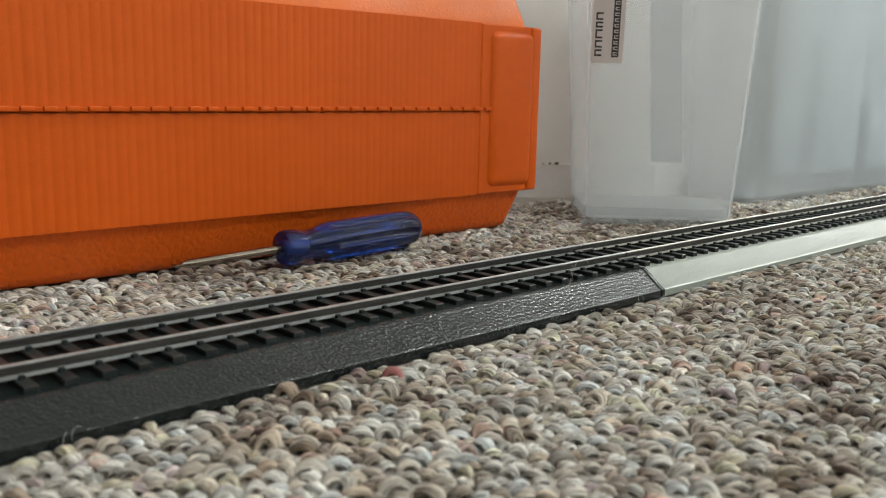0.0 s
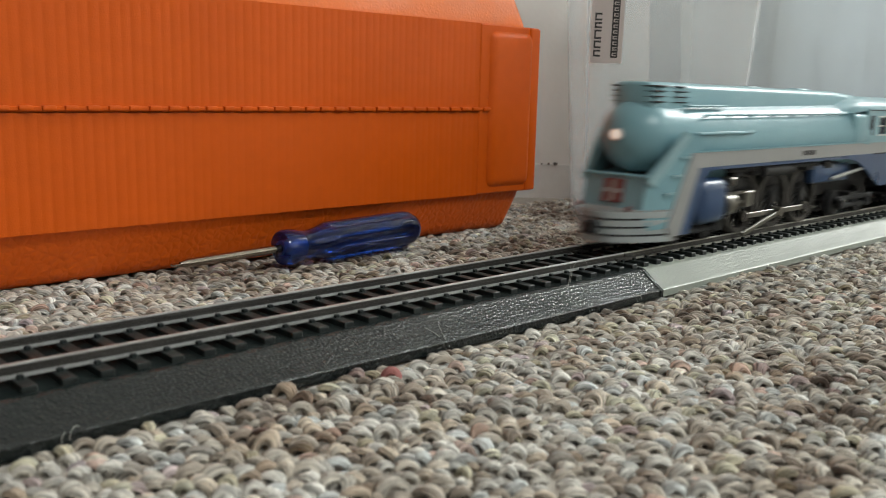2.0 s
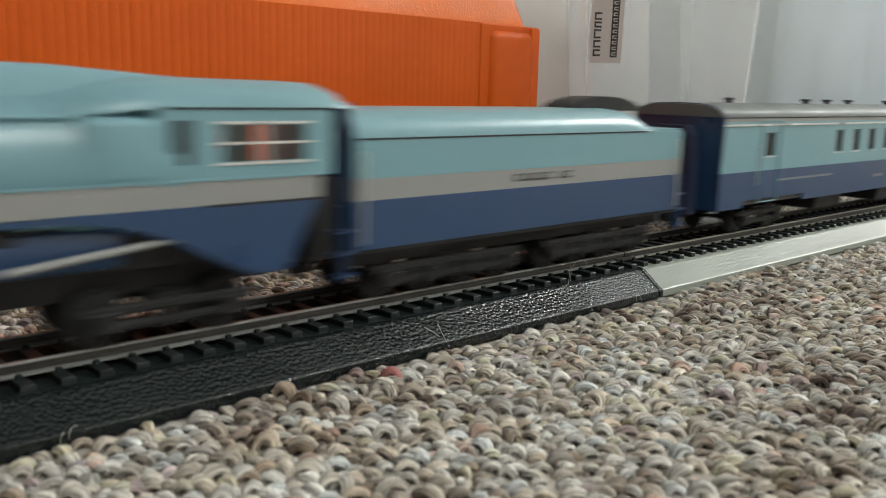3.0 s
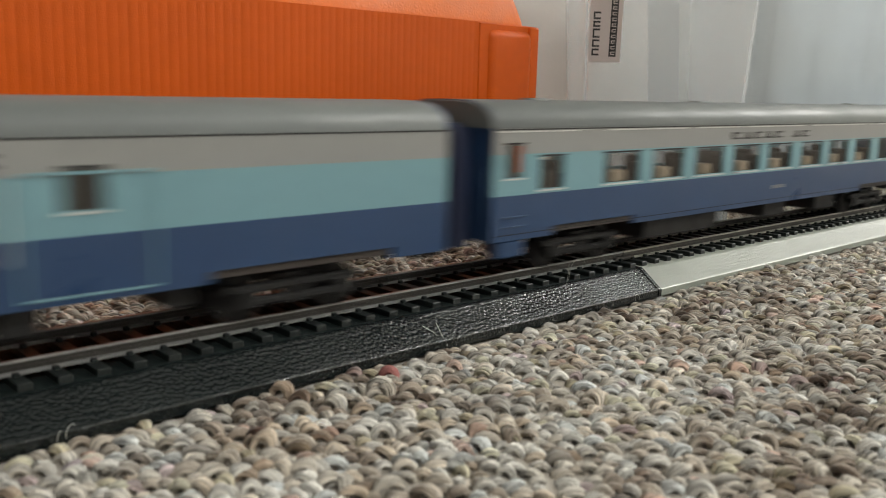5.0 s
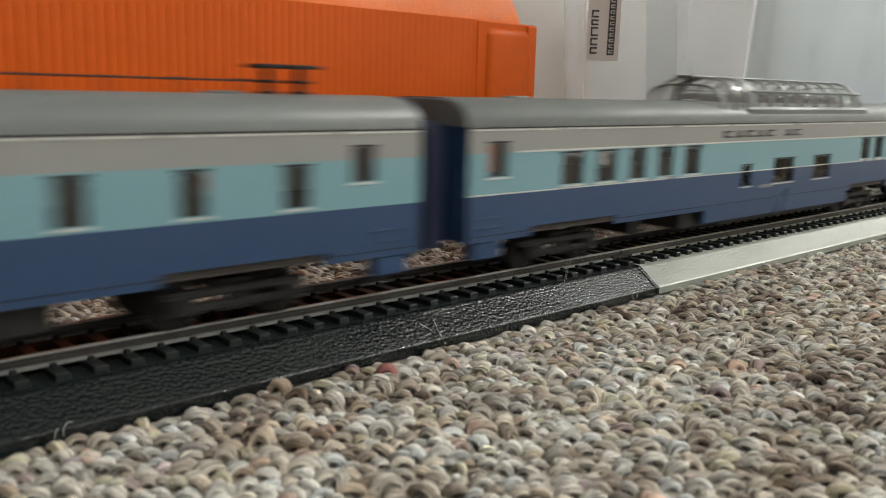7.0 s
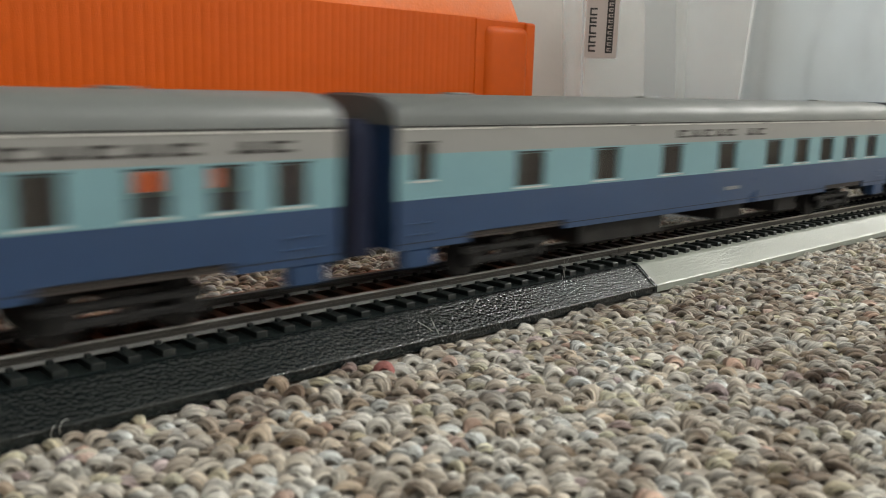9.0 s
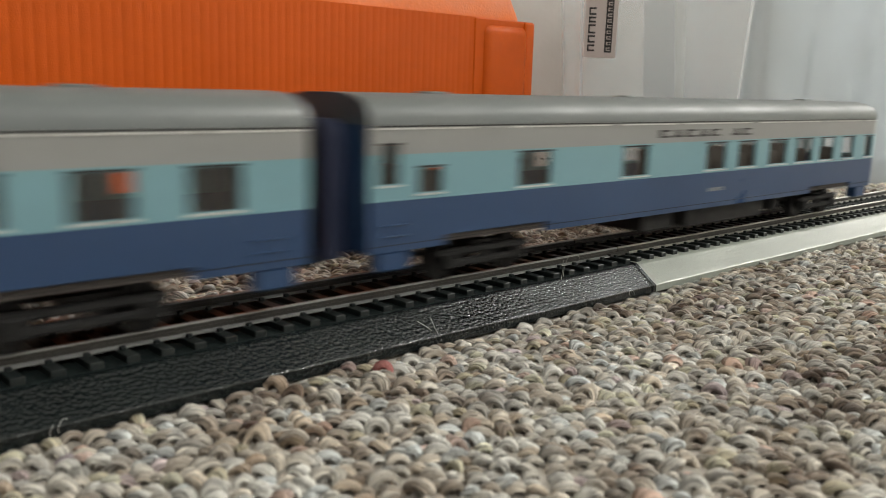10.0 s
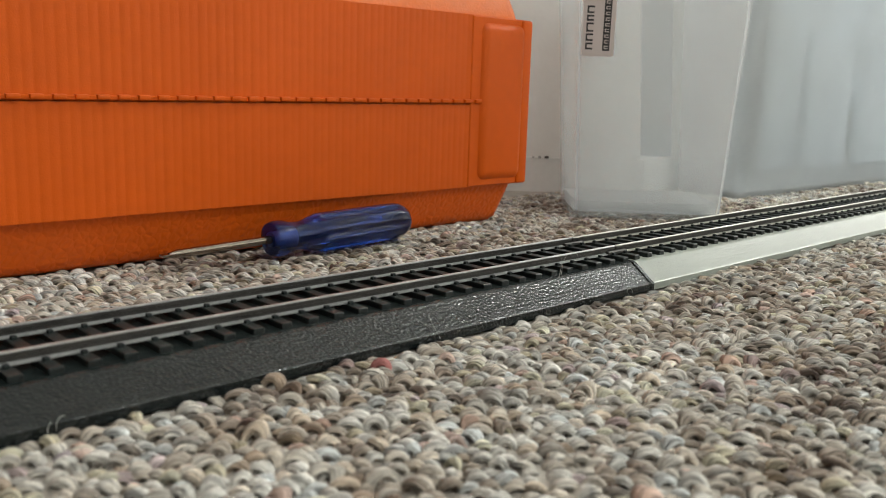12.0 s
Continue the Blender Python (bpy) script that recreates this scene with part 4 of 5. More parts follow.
def observation():
    wins = [(3.0, 9.0, 26.6, 35.4), (14.8, 22.6, 24.2, 30)] + reg((50, 63), (96.2, 109.4), (143.2, 156.2), (164.5, 177), (187, 201), (208.6, 223), (229.6, 243), (250.5, 262.5), (273.4, 281.4))
    return passenger_car("observation_car", "blue, aqua and grey model observation car with rounded tail", 289.0, wins, (114.4, 174.8), observation=True, gear=((113, 131, 5.0), (139, 192, 4.4), (200, 205, 5.5)))


def head_end_car(name, label, wins, doors, let, old):
    L = 258.0
    v = thing(name, label, "model train car", "passenger cars")
    W, belt, skirt = 17.5, (23.6 if old else 22.8), 10.9
    eave, band = (42.6, 41.0) if old else (40.0, 33.4)
    trucks = (40, L - 40)
    for s in (-1, 1):
        y, th = (-W, 0.9) if s < 0 else (W - 0.9, 0.9)
        part("lower_side", wall_sheet(0, L, skirt, belt, y, th, [(a - 23, a + 23, skirt - 1, skirt + 2.5) for a in trucks]), M_NAVY, v, "dark blue lower side")
        part("window_band", wall_sheet(0, L, belt, band, y, th, [(a, b, c, min(d, band)) for a, b, c, d in wins]), M_AQUA, v, "pale aqua upper side")
        part("letterboard", wall_sheet(0, L, band, eave, y, th, [(a, b, band, d) for a, b, c, d in wins if d > band]), M_GREY, v, "grey letterboard")
        yo = -W - 0.12 if s < 0 else W
        part("eave_moulding", box(0.3, L - 0.3, yo, yo + 0.12, eave - 0.35, eave - 0.05), M_BLACK, v)
        for a, b, c, d in wins:
            g = part("window_pane", box(a - 0.05, b + 0.05, y + 0.35, y + 0.55, c - 0.05, d + 0.05), M_PANE, v)
            g.visible_shadow = False
            # same lips here: dark halo above, painted highlight below the window
            part("window_head_halo", box(a - 0.4, b + 0.4, yo, yo + 0.12, d + 0.1, d + 0.5), M_BLACK, v)
            part("window_sill_glint", box(a - 0.6, b + 0.6, yo - 0.05, yo + 0.12, c - 0.6, c - 0.2), M_TRIM, v)
        for a, b in doors:
            ya, yb = sorted((yo, yo + (-0.25 if s < 0 else 0.4)))
            bm = bmesh.new()
            for q in (a, b - 0.4):
                block(bm, q, q + 0.4, ya, yb, skirt + 1.2, band + 0.6)
            block(bm, a, b, ya, yb, band + 0.2, band + 0.7)
            block(bm, a, b, ya, yb, skirt + 1.2, skirt + 1.6)
            d = part("baggage_door", bm, M_AQUA, v, "framed sliding baggage door")
            bm = bmesh.new()
            rod(bm, (a - 2, yo - 0.4 if s < 0 else yo + 0.6, 18.5), (a - 2, yo - 0.4 if s < 0 else yo + 0.6, 33), 0.2, 6)
            part("grab_iron", bm, M_TRIM, d)
    top = 46.6 if not old else 47.2
    prof = arch_profile(W + 0.15, eave, top) if not old else arch_profile(W + 0.5, eave, top, 14, 0.7)
    part("roof", loft([[(x, y * f, z if f == 1 else eave + (z - eave) * 0.9) for y, z in prof] for x, f in ((-0.6, 0.96), (1.2, 1), (L - 1.2, 1), (L + 0.6, 0.96))]), M_ROOF, v, "grey arched roof", 40)
    if old:
        for x in (33, 96, 116, 138, 182, 225):
            bm = bmesh.new()
            rod(bm, (x, 0, top - 1.0), (x, 0, top + 1.0), 1.2, 10)
            rod(bm, (x, 0, top + 1.0), (x, 0, top + 1.9), 2.3, 12, 1.9)
            part("roof_ventilator", bm, M_BLACK, v, "dark mushroom ventilator")
        bm = box(0.3, L - 0.3, -W - 0.45, -W - 0.1, 39.6, 40.2)
        part("rain_gutter", bm, M_TRIM, v)
        bm = bmesh.new()
        for k in range(9):
            block(bm, 42 + k * 5.2, 45.4 + k * 5.2, -W - 0.1, -W + 0.02, 19.2 + 0.0 * k, 20.0)
        part("number_bars", bm, M_GREY, v)
    part("floor", box(1, L - 1, -W + 1, W - 1, 11.6, 13.2), M_FLOORC, v)
    part("inner_wall", box(3, L - 3, -5, -4.2, 13.2, 41), M_SEAT, v)
    for x, d in ((0, -1), (L, 1)):
        xa, xb = sorted((x, x - d))
        e = part("end_wall", loft([[(q, y * 0.985, z) for y, z in [(-W, skirt)] + prof + [(W, skirt)]] for q in (xa, xb)]), M_NAVY, v, "dark blue end wall")
        dia = [(-8.5, 9), (-8.5, 36), (-6, 39.5), (6, 39.5), (8.5, 36), (8.5, 9)]
        part("diaphragm", loft([[(q, y, z) for y, z in dia] for q in (x, x + d * 4.6)]), M_RUBBER, e)
        coupler(v, x, d)
    for x in trucks:
        add_truck(v, x)
    for a, b, z in (((83, 108, 5), (146, 176, 4.6)) if old else ((70, 102, 4.6), (156, 165, 5), (187, 193, 6))):
        part("equipment_box", box(a, b, -14, 13, z, 11.6, bevel=0.6), M_BLACK, v, "black underfloor equipment box")
    if let:
        letters(v, let[0], let[1], 35.0, 37.4, -W)
    bm = bmesh.new()
    for k in range(4):
        block(bm, 130 + k * 2.6, 131.8 + k * 2.6, -W - 0.12, -W + 0.02, 16.4, 17.6)
    part("number_plate_bars", bm, M_GREY, v)
    return v


def mail_car():
    wins = [(30.4, 37.2, 28.8, 36.6)] + [(a, a + 6.2, 28.6, 36.8) for a in (89, 105.6, 121.4, 138, 154.4)] + [(172.8, 178.8, 28.8, 36.6)]
    return head_end_car("mail_car", "blue and aqua model mail car with dark roof vents", wins, ((27, 41), (169, 183)), None, True)


def baggage_car():
    wins = [(167.5, 175, 27.2, 34.6)]
    return head_end_car("baggage_car", "blue, aqua and grey model baggage car with sliding doors", wins, ((160.2, 184.4), (60, 84)), (91, 160), False)


# ---- locomotive and tender; x = 0 is the headlamp ----
def arc(cy, cz, r, a0, a1, n):
    return [(cy + r * math.cos(radians(a0 + (a1 - a0) * i / n)), cz + r * math.sin(radians(a0 + (a1 - a0) * i / n))) for i in range(n + 1)]


def locomotive():
    v = thing("steam_locomotive", "streamlined aqua and blue model steam locomotive", "model locomotive", "locomotive and tender")
    rings = []
    for k in range(1, 13):
        a = math.pi / 2 * k / 12
        rings.append([(12.4 * (1 - math.cos(a)), y, z) for y, z in arc(0, 36.4, 12.4 * math.sin(a), 0, 360, 40)[:-1]])
    for x, rr, cz in ((16, 12.6, 36.2), (20, 13.0, 35.7), (25, 13.8, 34.9), (30, 14.5, 34.2), (60, 14.9, 34), (100, 15.3, 34), (140, 15.8, 34), (142, 16.6, 34), (160, 17.0, 34)):
        rings.append([(x, y, z) for y, z in arc(0, cz, rr, 0, 360, 40)[:-1]])
    part("boiler", loft(rings), M_AQUA, v, "aqua boiler with a bulbous nose", 50)
    # skyline casing
    def sky(x, w, zt, rnd_=2.2):
        return [(x, -w, 40), (x, -w, zt - rnd_), (x, -w + rnd_ * 0.4, zt - rnd_ * 0.4), (x, -w + rnd_, zt), (x, w - rnd_, zt), (x, w - rnd_ * 0.4, zt - rnd_ * 0.4), (x, w, zt - rnd_), (x, w, 40)]
    part("skyline_casing", loft([sky(6.4, 5.0, 53.0), sky(7.6, 7.2, 53.8), sky(14, 8.6, 53.8), sky(60, 8.8, 53.4), sky(110, 8.8, 52.9), sky(140, 8.8, 52.6), sky(170, 9.4, 50.5)]), M_AQUA, v, "aqua skyline casing", 40)
    bm = bmesh.new()
    for z in (47.2, 48.9, 50.6, 52.2):
        block(bm, 7.6, 15.5, -8.5, 8.5, z, z + 0.55, bevel=0.15)
        block(bm, 6.6, 9.4, -6.4, 6.4, z, z + 0.5, bevel=0.15)
        block(bm, 17.5, 25.5, -9.1, 9.1, z, z + 0.4, bevel=0.15)
    part("casing_louvre", bm, M_BLACK, v, "dark louvre slots")
    for x, h in ((78, 0.6), (118, 0.4)):
        part("casing_hatch", box(x, x + 9, -3, 3, 52.4, 53.2 + h * 0.6, bevel=0.4), M_AQUA, v)
    # handrails, pipes along the boiler
    bm = bmesh.new()
    for s in (-1, 1):
        rod(bm, (30, s * 12.9, 43.3), (142, s * 13.5, 43.5), 0.35, 8)
        x = 32
        while x < 142:
            rod(bm, (x, s * 11.4, 42.7), (x, s * 13.4, 43.4), 0.6, 6)
            x += 15.5
    part("handrail", bm, M_AQUA, v)
    for s in (-1, 1):
        part("boiler_pipe", rod(bmesh.new(), (24, s * 14.9, 37.3), (60, s * 14.9, 37.3), 0.6, 8), M_AQUA, v)
    bm = bmesh.new()
    for s in (-1, 1):
        y0, y1 = sorted((s * 9.3, s * 11.2))
        block(bm, 24, 48, y0, y1, 46.0, 46.6, bevel=0.2)
    part("walkway_strip", bm, M_AQUA, v)
    # headlamp
    bm = bmesh.new()
    rod(bm, (-0.9, 0, 36.9), (1.5, 0, 36.9), 2.1, 20)
    hl = part("headlamp", bm, M_TRIM, v, "round bright headlamp rim")
    bm = bmesh.new()
    rod(bm, (-1.1, 0, 36.9), (-0.8, 0, 36.9), 1.6, 20)
    part("lamp_glass", bm, M_GLOW, hl, "lit warm headlamp glass")
    # running board stripe, both sides
    for s in (-1, 1):
        y0, y1 = sorted((s * 16.6, s * 15.4))
        pr = [(19.0, 31.3), (192, 31.6), (192, 26.6), (26.5, 26.4)]
        part("running_board", loft([[(x, y0, z) for x, z in pr], [(x, y1, z) for x, z in pr]]), M_GREY, v, "grey running board stripe")
        part("board_edge", box(27, 140, min(s * 16.75, s * 15.5), max(s * 16.75, s * 15.5), 25.3, 26.35), M_NAVY, v)
        ya, yb = sorted((s * 9, s * 16.2))
        part("board_top", box(16, 192, ya, yb, 30.2, 31.1), M_AQUA, v)
        part("board_lip", box(22, 192, min(s * 16.85, s * 16.2), max(s * 16.85, s * 16.2), 31.35, 31.75), M_AQUA, v)

    # nose shroud: two flanks, a front panel and the scoop floor under the round nose
    def plate(pts, thick):
        return loft([[(x, y, z) for x, y, z in pts], [(x, y - math.copysign(thick, y), z) for x, y, z in pts]])
    for s in (-1, 1):
        pts = [(-1.2, 11.6, 13.4), (1.0, 12.0, 24.2), (12.5, 15.2, 34.6), (19, 16.0, 37.8), (25, 16.3, 36.0), (25, 16.4, 31.2), (18.6, 16.4, 31.2), (7.2, 15.6, 7.5), (1.5, 13.4, 7.0)]
        part("shroud_flank", plate([(x, s * y, z) for x, y, z in pts], 1.0), M_AQUA, v, "aqua shroud flank beside the nose")
        br = [(-0.2, 13.3, 22.4), (2.6, 13.8, 20.8), (16.6, 17.2, 36.6), (13.6, 16.9, 38.4)]
        part("slanted_brace", plate([(x, s * y, z) for x, y, z in br], 0.8), M_BRACE, v, "slanting pale brace")
        st = [(18.6, 16.9, 31.2), (26.6, 16.9, 29.6), (26.6, 16.9, 26.4), (23.6, 16.9, 26.4), (14.4, 16.6, 4.8), (9.0, 16.2, 4.8), (7.2, 16.0, 7.5)]
        part("shroud_stripe", plate([(x, s * y, z) for x, y, z in st], 1.0), M_GREY, v, "grey slanting edge stripe")
        fl = [(23.6, 16.8, 26.4), (32, 16.8, 26.4), (26.5, 16.6, 21), (19.5, 16.5, 4.8), (14.4, 16.6, 4.8)]
        part("lower_flank", plate([(x, s * y, z) for x, y, z in fl], 1.0), M_NAVY, v, "dark blue flank behind the stripe")
        for x, y, z in ((15.6, 16.25, 30.0), (11.8, 15.9, 24.2), (8.2, 15.5, 18.6)):
            part("step_slot", box(x - 1.6, x + 1.6, s * y - 0.6, s * y + 0.6, z - 0.3, z + 0.3), M_BRACE, v)
    part("front_panel", loft([[(-1.2, -11.8, 13.2), (-1.2, 11.8, 13.2), (0.2, 11.8, 13.2), (0.2, -11.8, 13.2)], [(1.0, -12, 23.6), (1.0, 12, 23.6), (2.4, 12, 23.6), (2.4, -12, 23.6)]]), M_AQUA, v, "aqua front panel below the nose")
    part("panel_ledge", box(0.2, 3.4, -12.4, 12.4, 23.5, 24.4, bevel=0.25), M_AQUA, v)
    part("scoop_floor", loft([[(2, -12, 22.8), (2, 12, 22.8), (2, 12, 22.2), (2, -12, 22.2)], [(24, -15.5, 24.5), (24, 15.5, 24.5), (24, 15.5, 23.9), (24, -15.5, 23.9)]]), M_AQUA, v)

    # pilot: a curved apron with bright bars
    def apron(f, z):
        pts = []
        for i in range(17):
            a = -1 + 2 * i / 16
            pts.append((-10.5 * f + 19.0 * abs(a) ** 2.6, 15.6 * a, z))
        return pts

    def strip(z0, z1, f0, f1, th=1.2):
        bm = bmesh.new()
        A, B = apron(f0, z0), apron(f1, z1)
        C, D = [(x + th, y, z) for x, y, z in A], [(x + th, y, z) for x, y, z in B]
        va, vb, vc, vd = ([bm.verts.new(p) for p in q] for q in (A, B, D, C))
        for i in range(16):
            for p, q in ((va, vb), (vb, vc), (vc, vd), (vd, va)):
                bm.faces.new((p[i], p[i + 1], q[i + 1], q[i]))
        for e in (0, 16):
            bm.faces.new((va[e], vb[e], vc[e], vd[e]))
        return bm
    part("pilot_apron", strip(3.0, 13.4, 0.80, 0.94, 3.0), M_GREY, v, "grey curved pilot apron")
    for z in (3.2, 5.8, 8.4, 11.0):
        part("pilot_bar", strip(z, z + 1.9, 0.96 + z * 0.008, 0.97 + z * 0.008, 1.8), M_PILOT, v, "bright horizontal pilot bar")
    for z in (5.1, 7.7, 10.3):
        part("pilot_groove", strip(z, z + 0.7, 0.86 + z * 0.008, 0.86 + z * 0.008, 1.0), M_BLACK, v)
    part("pilot_deck", loft([[(x, y, z) for x, y, _ in apron(0.98, 0)] + [(10, 15, z), (10, -15, z)] for z in (12.9, 13.5)]), M_GREY, v)
    for y in (-9.5, 9.5):
        bm = bmesh.new()
        bmesh.ops.create_uvsphere(bm, u_segments=12, v_segments=8, radius=1.0, matrix=Matrix.Translation((-5.0, y, 14.0)))
        part("marker_lamp", bm, M_RED, v, "small reddish marker lamp")
    # herald: plain round-cornered plate with a cross of bars
    h = part("herald_plate", box(-0.5, 0.3, -4.0, 4.0, -3.9, 3.9, bevel=0.3), M_RED, v, "dark red square emblem plate")
    h.matrix_basis = Matrix.Translation((-0.3 * MM, 0, 18.8 * MM)) @ pose(0, 0, 0, 0, 12, 0)
    part("herald_bar", box(-0.7, -0.45, -0.7, 0.7, -3.4, 3.4), M_GREY, h)
    part("herald_bar", box(-0.75, -0.45, -3.5, 3.5, -0.7, 0.7), M_GREY, h)
    # cylinders and frame
    for s in (-1, 1):
        y0, y1 = sorted((s * 17.2, s * 9.5))
        part("cylinder_block", box(26, 44, y0, y1, 6.4, 22.4, bevel=4.2, seg=5), M_NAVY, v, "dark blue cylinder casing")
        bm = bmesh.new()
        rod(bm, (43, s * 14, 12.6), (49, s * 14, 12.6), 4.0, 16)
        rod(bm, (49, s * 14, 12.6), (62, s * 14, 12.6), 0.6, 8)
        block(bm, 49, 66, s * 14 - 0.6, s * 14 + 0.6, 15.4, 16.4)
        block(bm, 58, 63, s * 14 - 1.6, s * 14 + 1.6, 10.6, 16.4, bevel=0.4)
        block(bm, 46, 48.5, s * 14 - 2.5, s * 14 + 2.5, 19, 22, bevel=0.5)
        part("crosshead", bm, M_ROD, v, "bright crosshead and guides")
        bm = bmesh.new()
        for x in (52, 66, 80, 94, 108, 124):
            block(bm, x, x + 7, s * 12 - 2, s * 12 + 2, 21.4, 24.8, bevel=0.6)
        rod(bm, (47, s * 13.6, 24.2), (118, s * 13.6, 23.8), 0.9, 8)
        rod(bm, (70, s * 14.2, 23.2), (92, s * 14.2, 23.0), 2.3, 12)
        part("valve_gear", bm, M_BLACK, v)
        # firebox flank swooping into the cab side
        pr = [(136, 26.6), (192, 26.6), (190.5, 25.0), (183.5, 12.0), (175.5, 12.0), (170, 14.2), (158, 20.4), (148, 23.8), (141, 24.9), (136, 25.2)]
        ya, yb = sorted((s * 16.8, s * 15.8))
        part("cab_apron", loft([[(x, ya, z) for x, z in pr], [(x, yb, z) for x, z in pr]]), M_NAVY, v, "dark blue swept cab apron")
        part("ash_pan", box(116, 150, min(s * 9, s * 13.5), max(s * 9, s * 13.5), 15.5, 23.5, bevel=1.5, seg=2), M_NAVY, v)
        bm = bmesh.new()
        rod(bm, (128, s * 15.5, 17.4), (160, s * 15.5, 20.6), 0.8, 8)
        part("injector_pipe", bm, M_GREY, v)
    part("frame", box(14, 186, -6, 6, 9, 24), M_BLACK, v)
    part("firebox", box(118, 184, -12, 12, 15, 30), M_BLACK, v)
    # cab
    for s in (-1, 1):
        y, th = (-16.6, 0.9) if s < 0 else (15.7, 0.9)
        part("cab_side", wall_sheet(157, 195, 31.4, 45.6, y, th, [(169, 178, 34.8, 42.0), (179.2, 188, 34.8, 42.0)]), M_AQUA, v, "aqua cab side")
        yo = -16.85 if s < 0 else 16.6
        for z in (34.2, 38.2, 42.2):
            part("cab_window_rail", box(167.5, 189.5, yo, yo + 0.25, z, z + 0.5), M_TRIM, v)
        part("cab_eave", box(157.5, 196, yo, yo + 0.25, 45.0, 45.4), M_BLACK, v)
        part("cab_band", box(165, 192, yo, yo + 0.25, 26.2, 26.7), M_BLACK, v)
        for a, b in ((169, 178), (179.2, 188)):
            g = part("cab_pane", box(a, b, y + 0.3, y + 0.5, 34.8, 42.0), M_PANE, v)
            g.visible_shadow = False
    roofp = [(-16.8, 45.2), (-16.3, 46.9), (-13.4, 49.2), (-8.6, 50.8), (8.6, 50.8), (13.4, 49.2), (16.3, 46.9), (16.8, 45.2)]
    part("cab_roof", loft([[(x, y * g, 45.2 - d + (z - 45.2) * f) for y, z in roofp] for x, f, g, d in ((139, 0.95, 0.70, 2.0), (146, 1.0, 0.86, 1.2), (153, 1.03, 0.97, 0.3), (160, 1.02, 1, 0), (186, 0.98, 1, 0), (194, 0.93, 1, 0), (197.6, 0.74, 1, 0), (199.4, 0.4, 0.99, 0), (200, 0.15, 0.98, 0))]), M_AQUA, v, "rounded aqua cab roof", 50)
    part("cab_front", box(155.6, 157, -16.5, 16.5, 30, 46), M_AQUA, v)
    for s in (-1, 1):
        y0, y1 = sorted((s * 16.9, s * 12))
        part("firebox_wrapper", box(143, 156.2, y0, y1, 31.2, 43.6, bevel=1.8, seg=4), M_AQUA, v, "aqua firebox side sheet ahead of the cab")
        part("wrapper_band", box(142.2, 143.6, min(s * 16.4, s * 13), max(s * 16.4, s * 13), 31.4, 44.2, bevel=0.5, seg=2), M_AQUA, v)
        part("cab_door_slit", box(158.6, 162.6, min(s * 16.75, s * 16), max(s * 16.75, s * 16), 34.5, 43.0, bevel=0.2), M_BLACK, v)
    part("backhead", box(160, 163, -13, 13, 30, 44), M_BLACK, v)
    part("cab_floor", box(157, 190, -16, 16, 29, 30), M_BLACK, v)
    bm = bmesh.new()
    block(bm, 192.5, 199, -13, 13, 12, 30)
    part("cab_rear", bm, M_BLACK, v)
    # engine truck and trailing truck
    add_truck(v, 32, (-11, 11), 4.8, "leading_truck")
    add_truck(v, 160, (-14, 12), 5.4, "trailing_truck")
    coupler(v, -7, -1)
    bm = bmesh.new()
    for k in range(4):
        block(bm, 98 + k * 2.6, 99.8 + k * 2.6, -16.8, -16.55, 28.0, 29.8)
    part("number_bars", bm, M_INK, v)
    # driving wheels, keyed later
    drivers = []
    R = 11.6
    for x in (64.5, 89.0, 113.5):
        for s in (-1, 1):
            bm = bmesh.new()
            n = 36
            yi, yo = s * 7.4, s * 10.4
            prof = [(R - 1.9, yi), (R + 0.7, yi), (R + 0.7, yi + s * 0.7), (R, yi + s * 0.9), (R, yo), (R - 1.9, yo)]
            rg = [[bm.verts.new((q * math.cos(2 * math.pi * i / n), y, q * math.sin(2 * math.pi * i / n))) for q, y in prof] for i in range(n)]
            for i in range(n):
                a, b = rg[i], rg[(i + 1) % n]
                for k in range(len(prof)):
                    k2 = (k + 1) % len(prof)
                    bm.faces.new((a[k], a[k2], b[k2], b[k]))
            w = part("driving_wheel", bm, M_TYRE, v, "dark spoked driving wheel")
            sp = bmesh.new()
            for i in range(14):
                a = 2 * math.pi * i / 14
                rod(sp, (2 * math.cos(a), s * 9, 2 * math.sin(a)), ((R - 1.5) * math.cos(a), s * 9, (R - 1.5) * math.sin(a)), 0.55, 5)
            rod(sp, (0, s * 7.6, 0), (0, s * 10.8, 0), 2.7, 16)
            rod(sp, (5.2, s * 8.4, 0), (5.2, s * 12.4, 0), 1.5, 12)
            block(sp, -9.2, -4.6, min(s * 8.4, s * 9.8), max(s * 8.4, s * 9.8), -5, 5, bevel=0.8)
            part("spokes", sp, M_BLACK, w)
            drivers.append((w, x))
    rods = []
    for s in (-1, 1):
        bm = box(-26, 26, s * 11.6 - 0.5, s * 11.6 + 0.5, -1.0, 1.0, bevel=0.2)
        for x in (-24.5, 0, 24.5):
            rod(bm, (x, s * 10.9, 0), (x, s * 12.4, 0), 2.0, 14)
        side = part("side_rod", bm, M_ROD, v, "bright steel side rod")
        bm = box(-28.6, 0.6, s * 13.4 - 0.5, s * 13.4 + 0.5, -0.8, 0.8, bevel=0.2)
        rod(bm, (0, s * 12.6, 0), (0, s * 14.2, 0), 1.9, 14)
        main = part("main_rod", bm, M_ROD, v, "bright steel main rod")
        rods.append((side, main))
    return v, drivers, rods, R


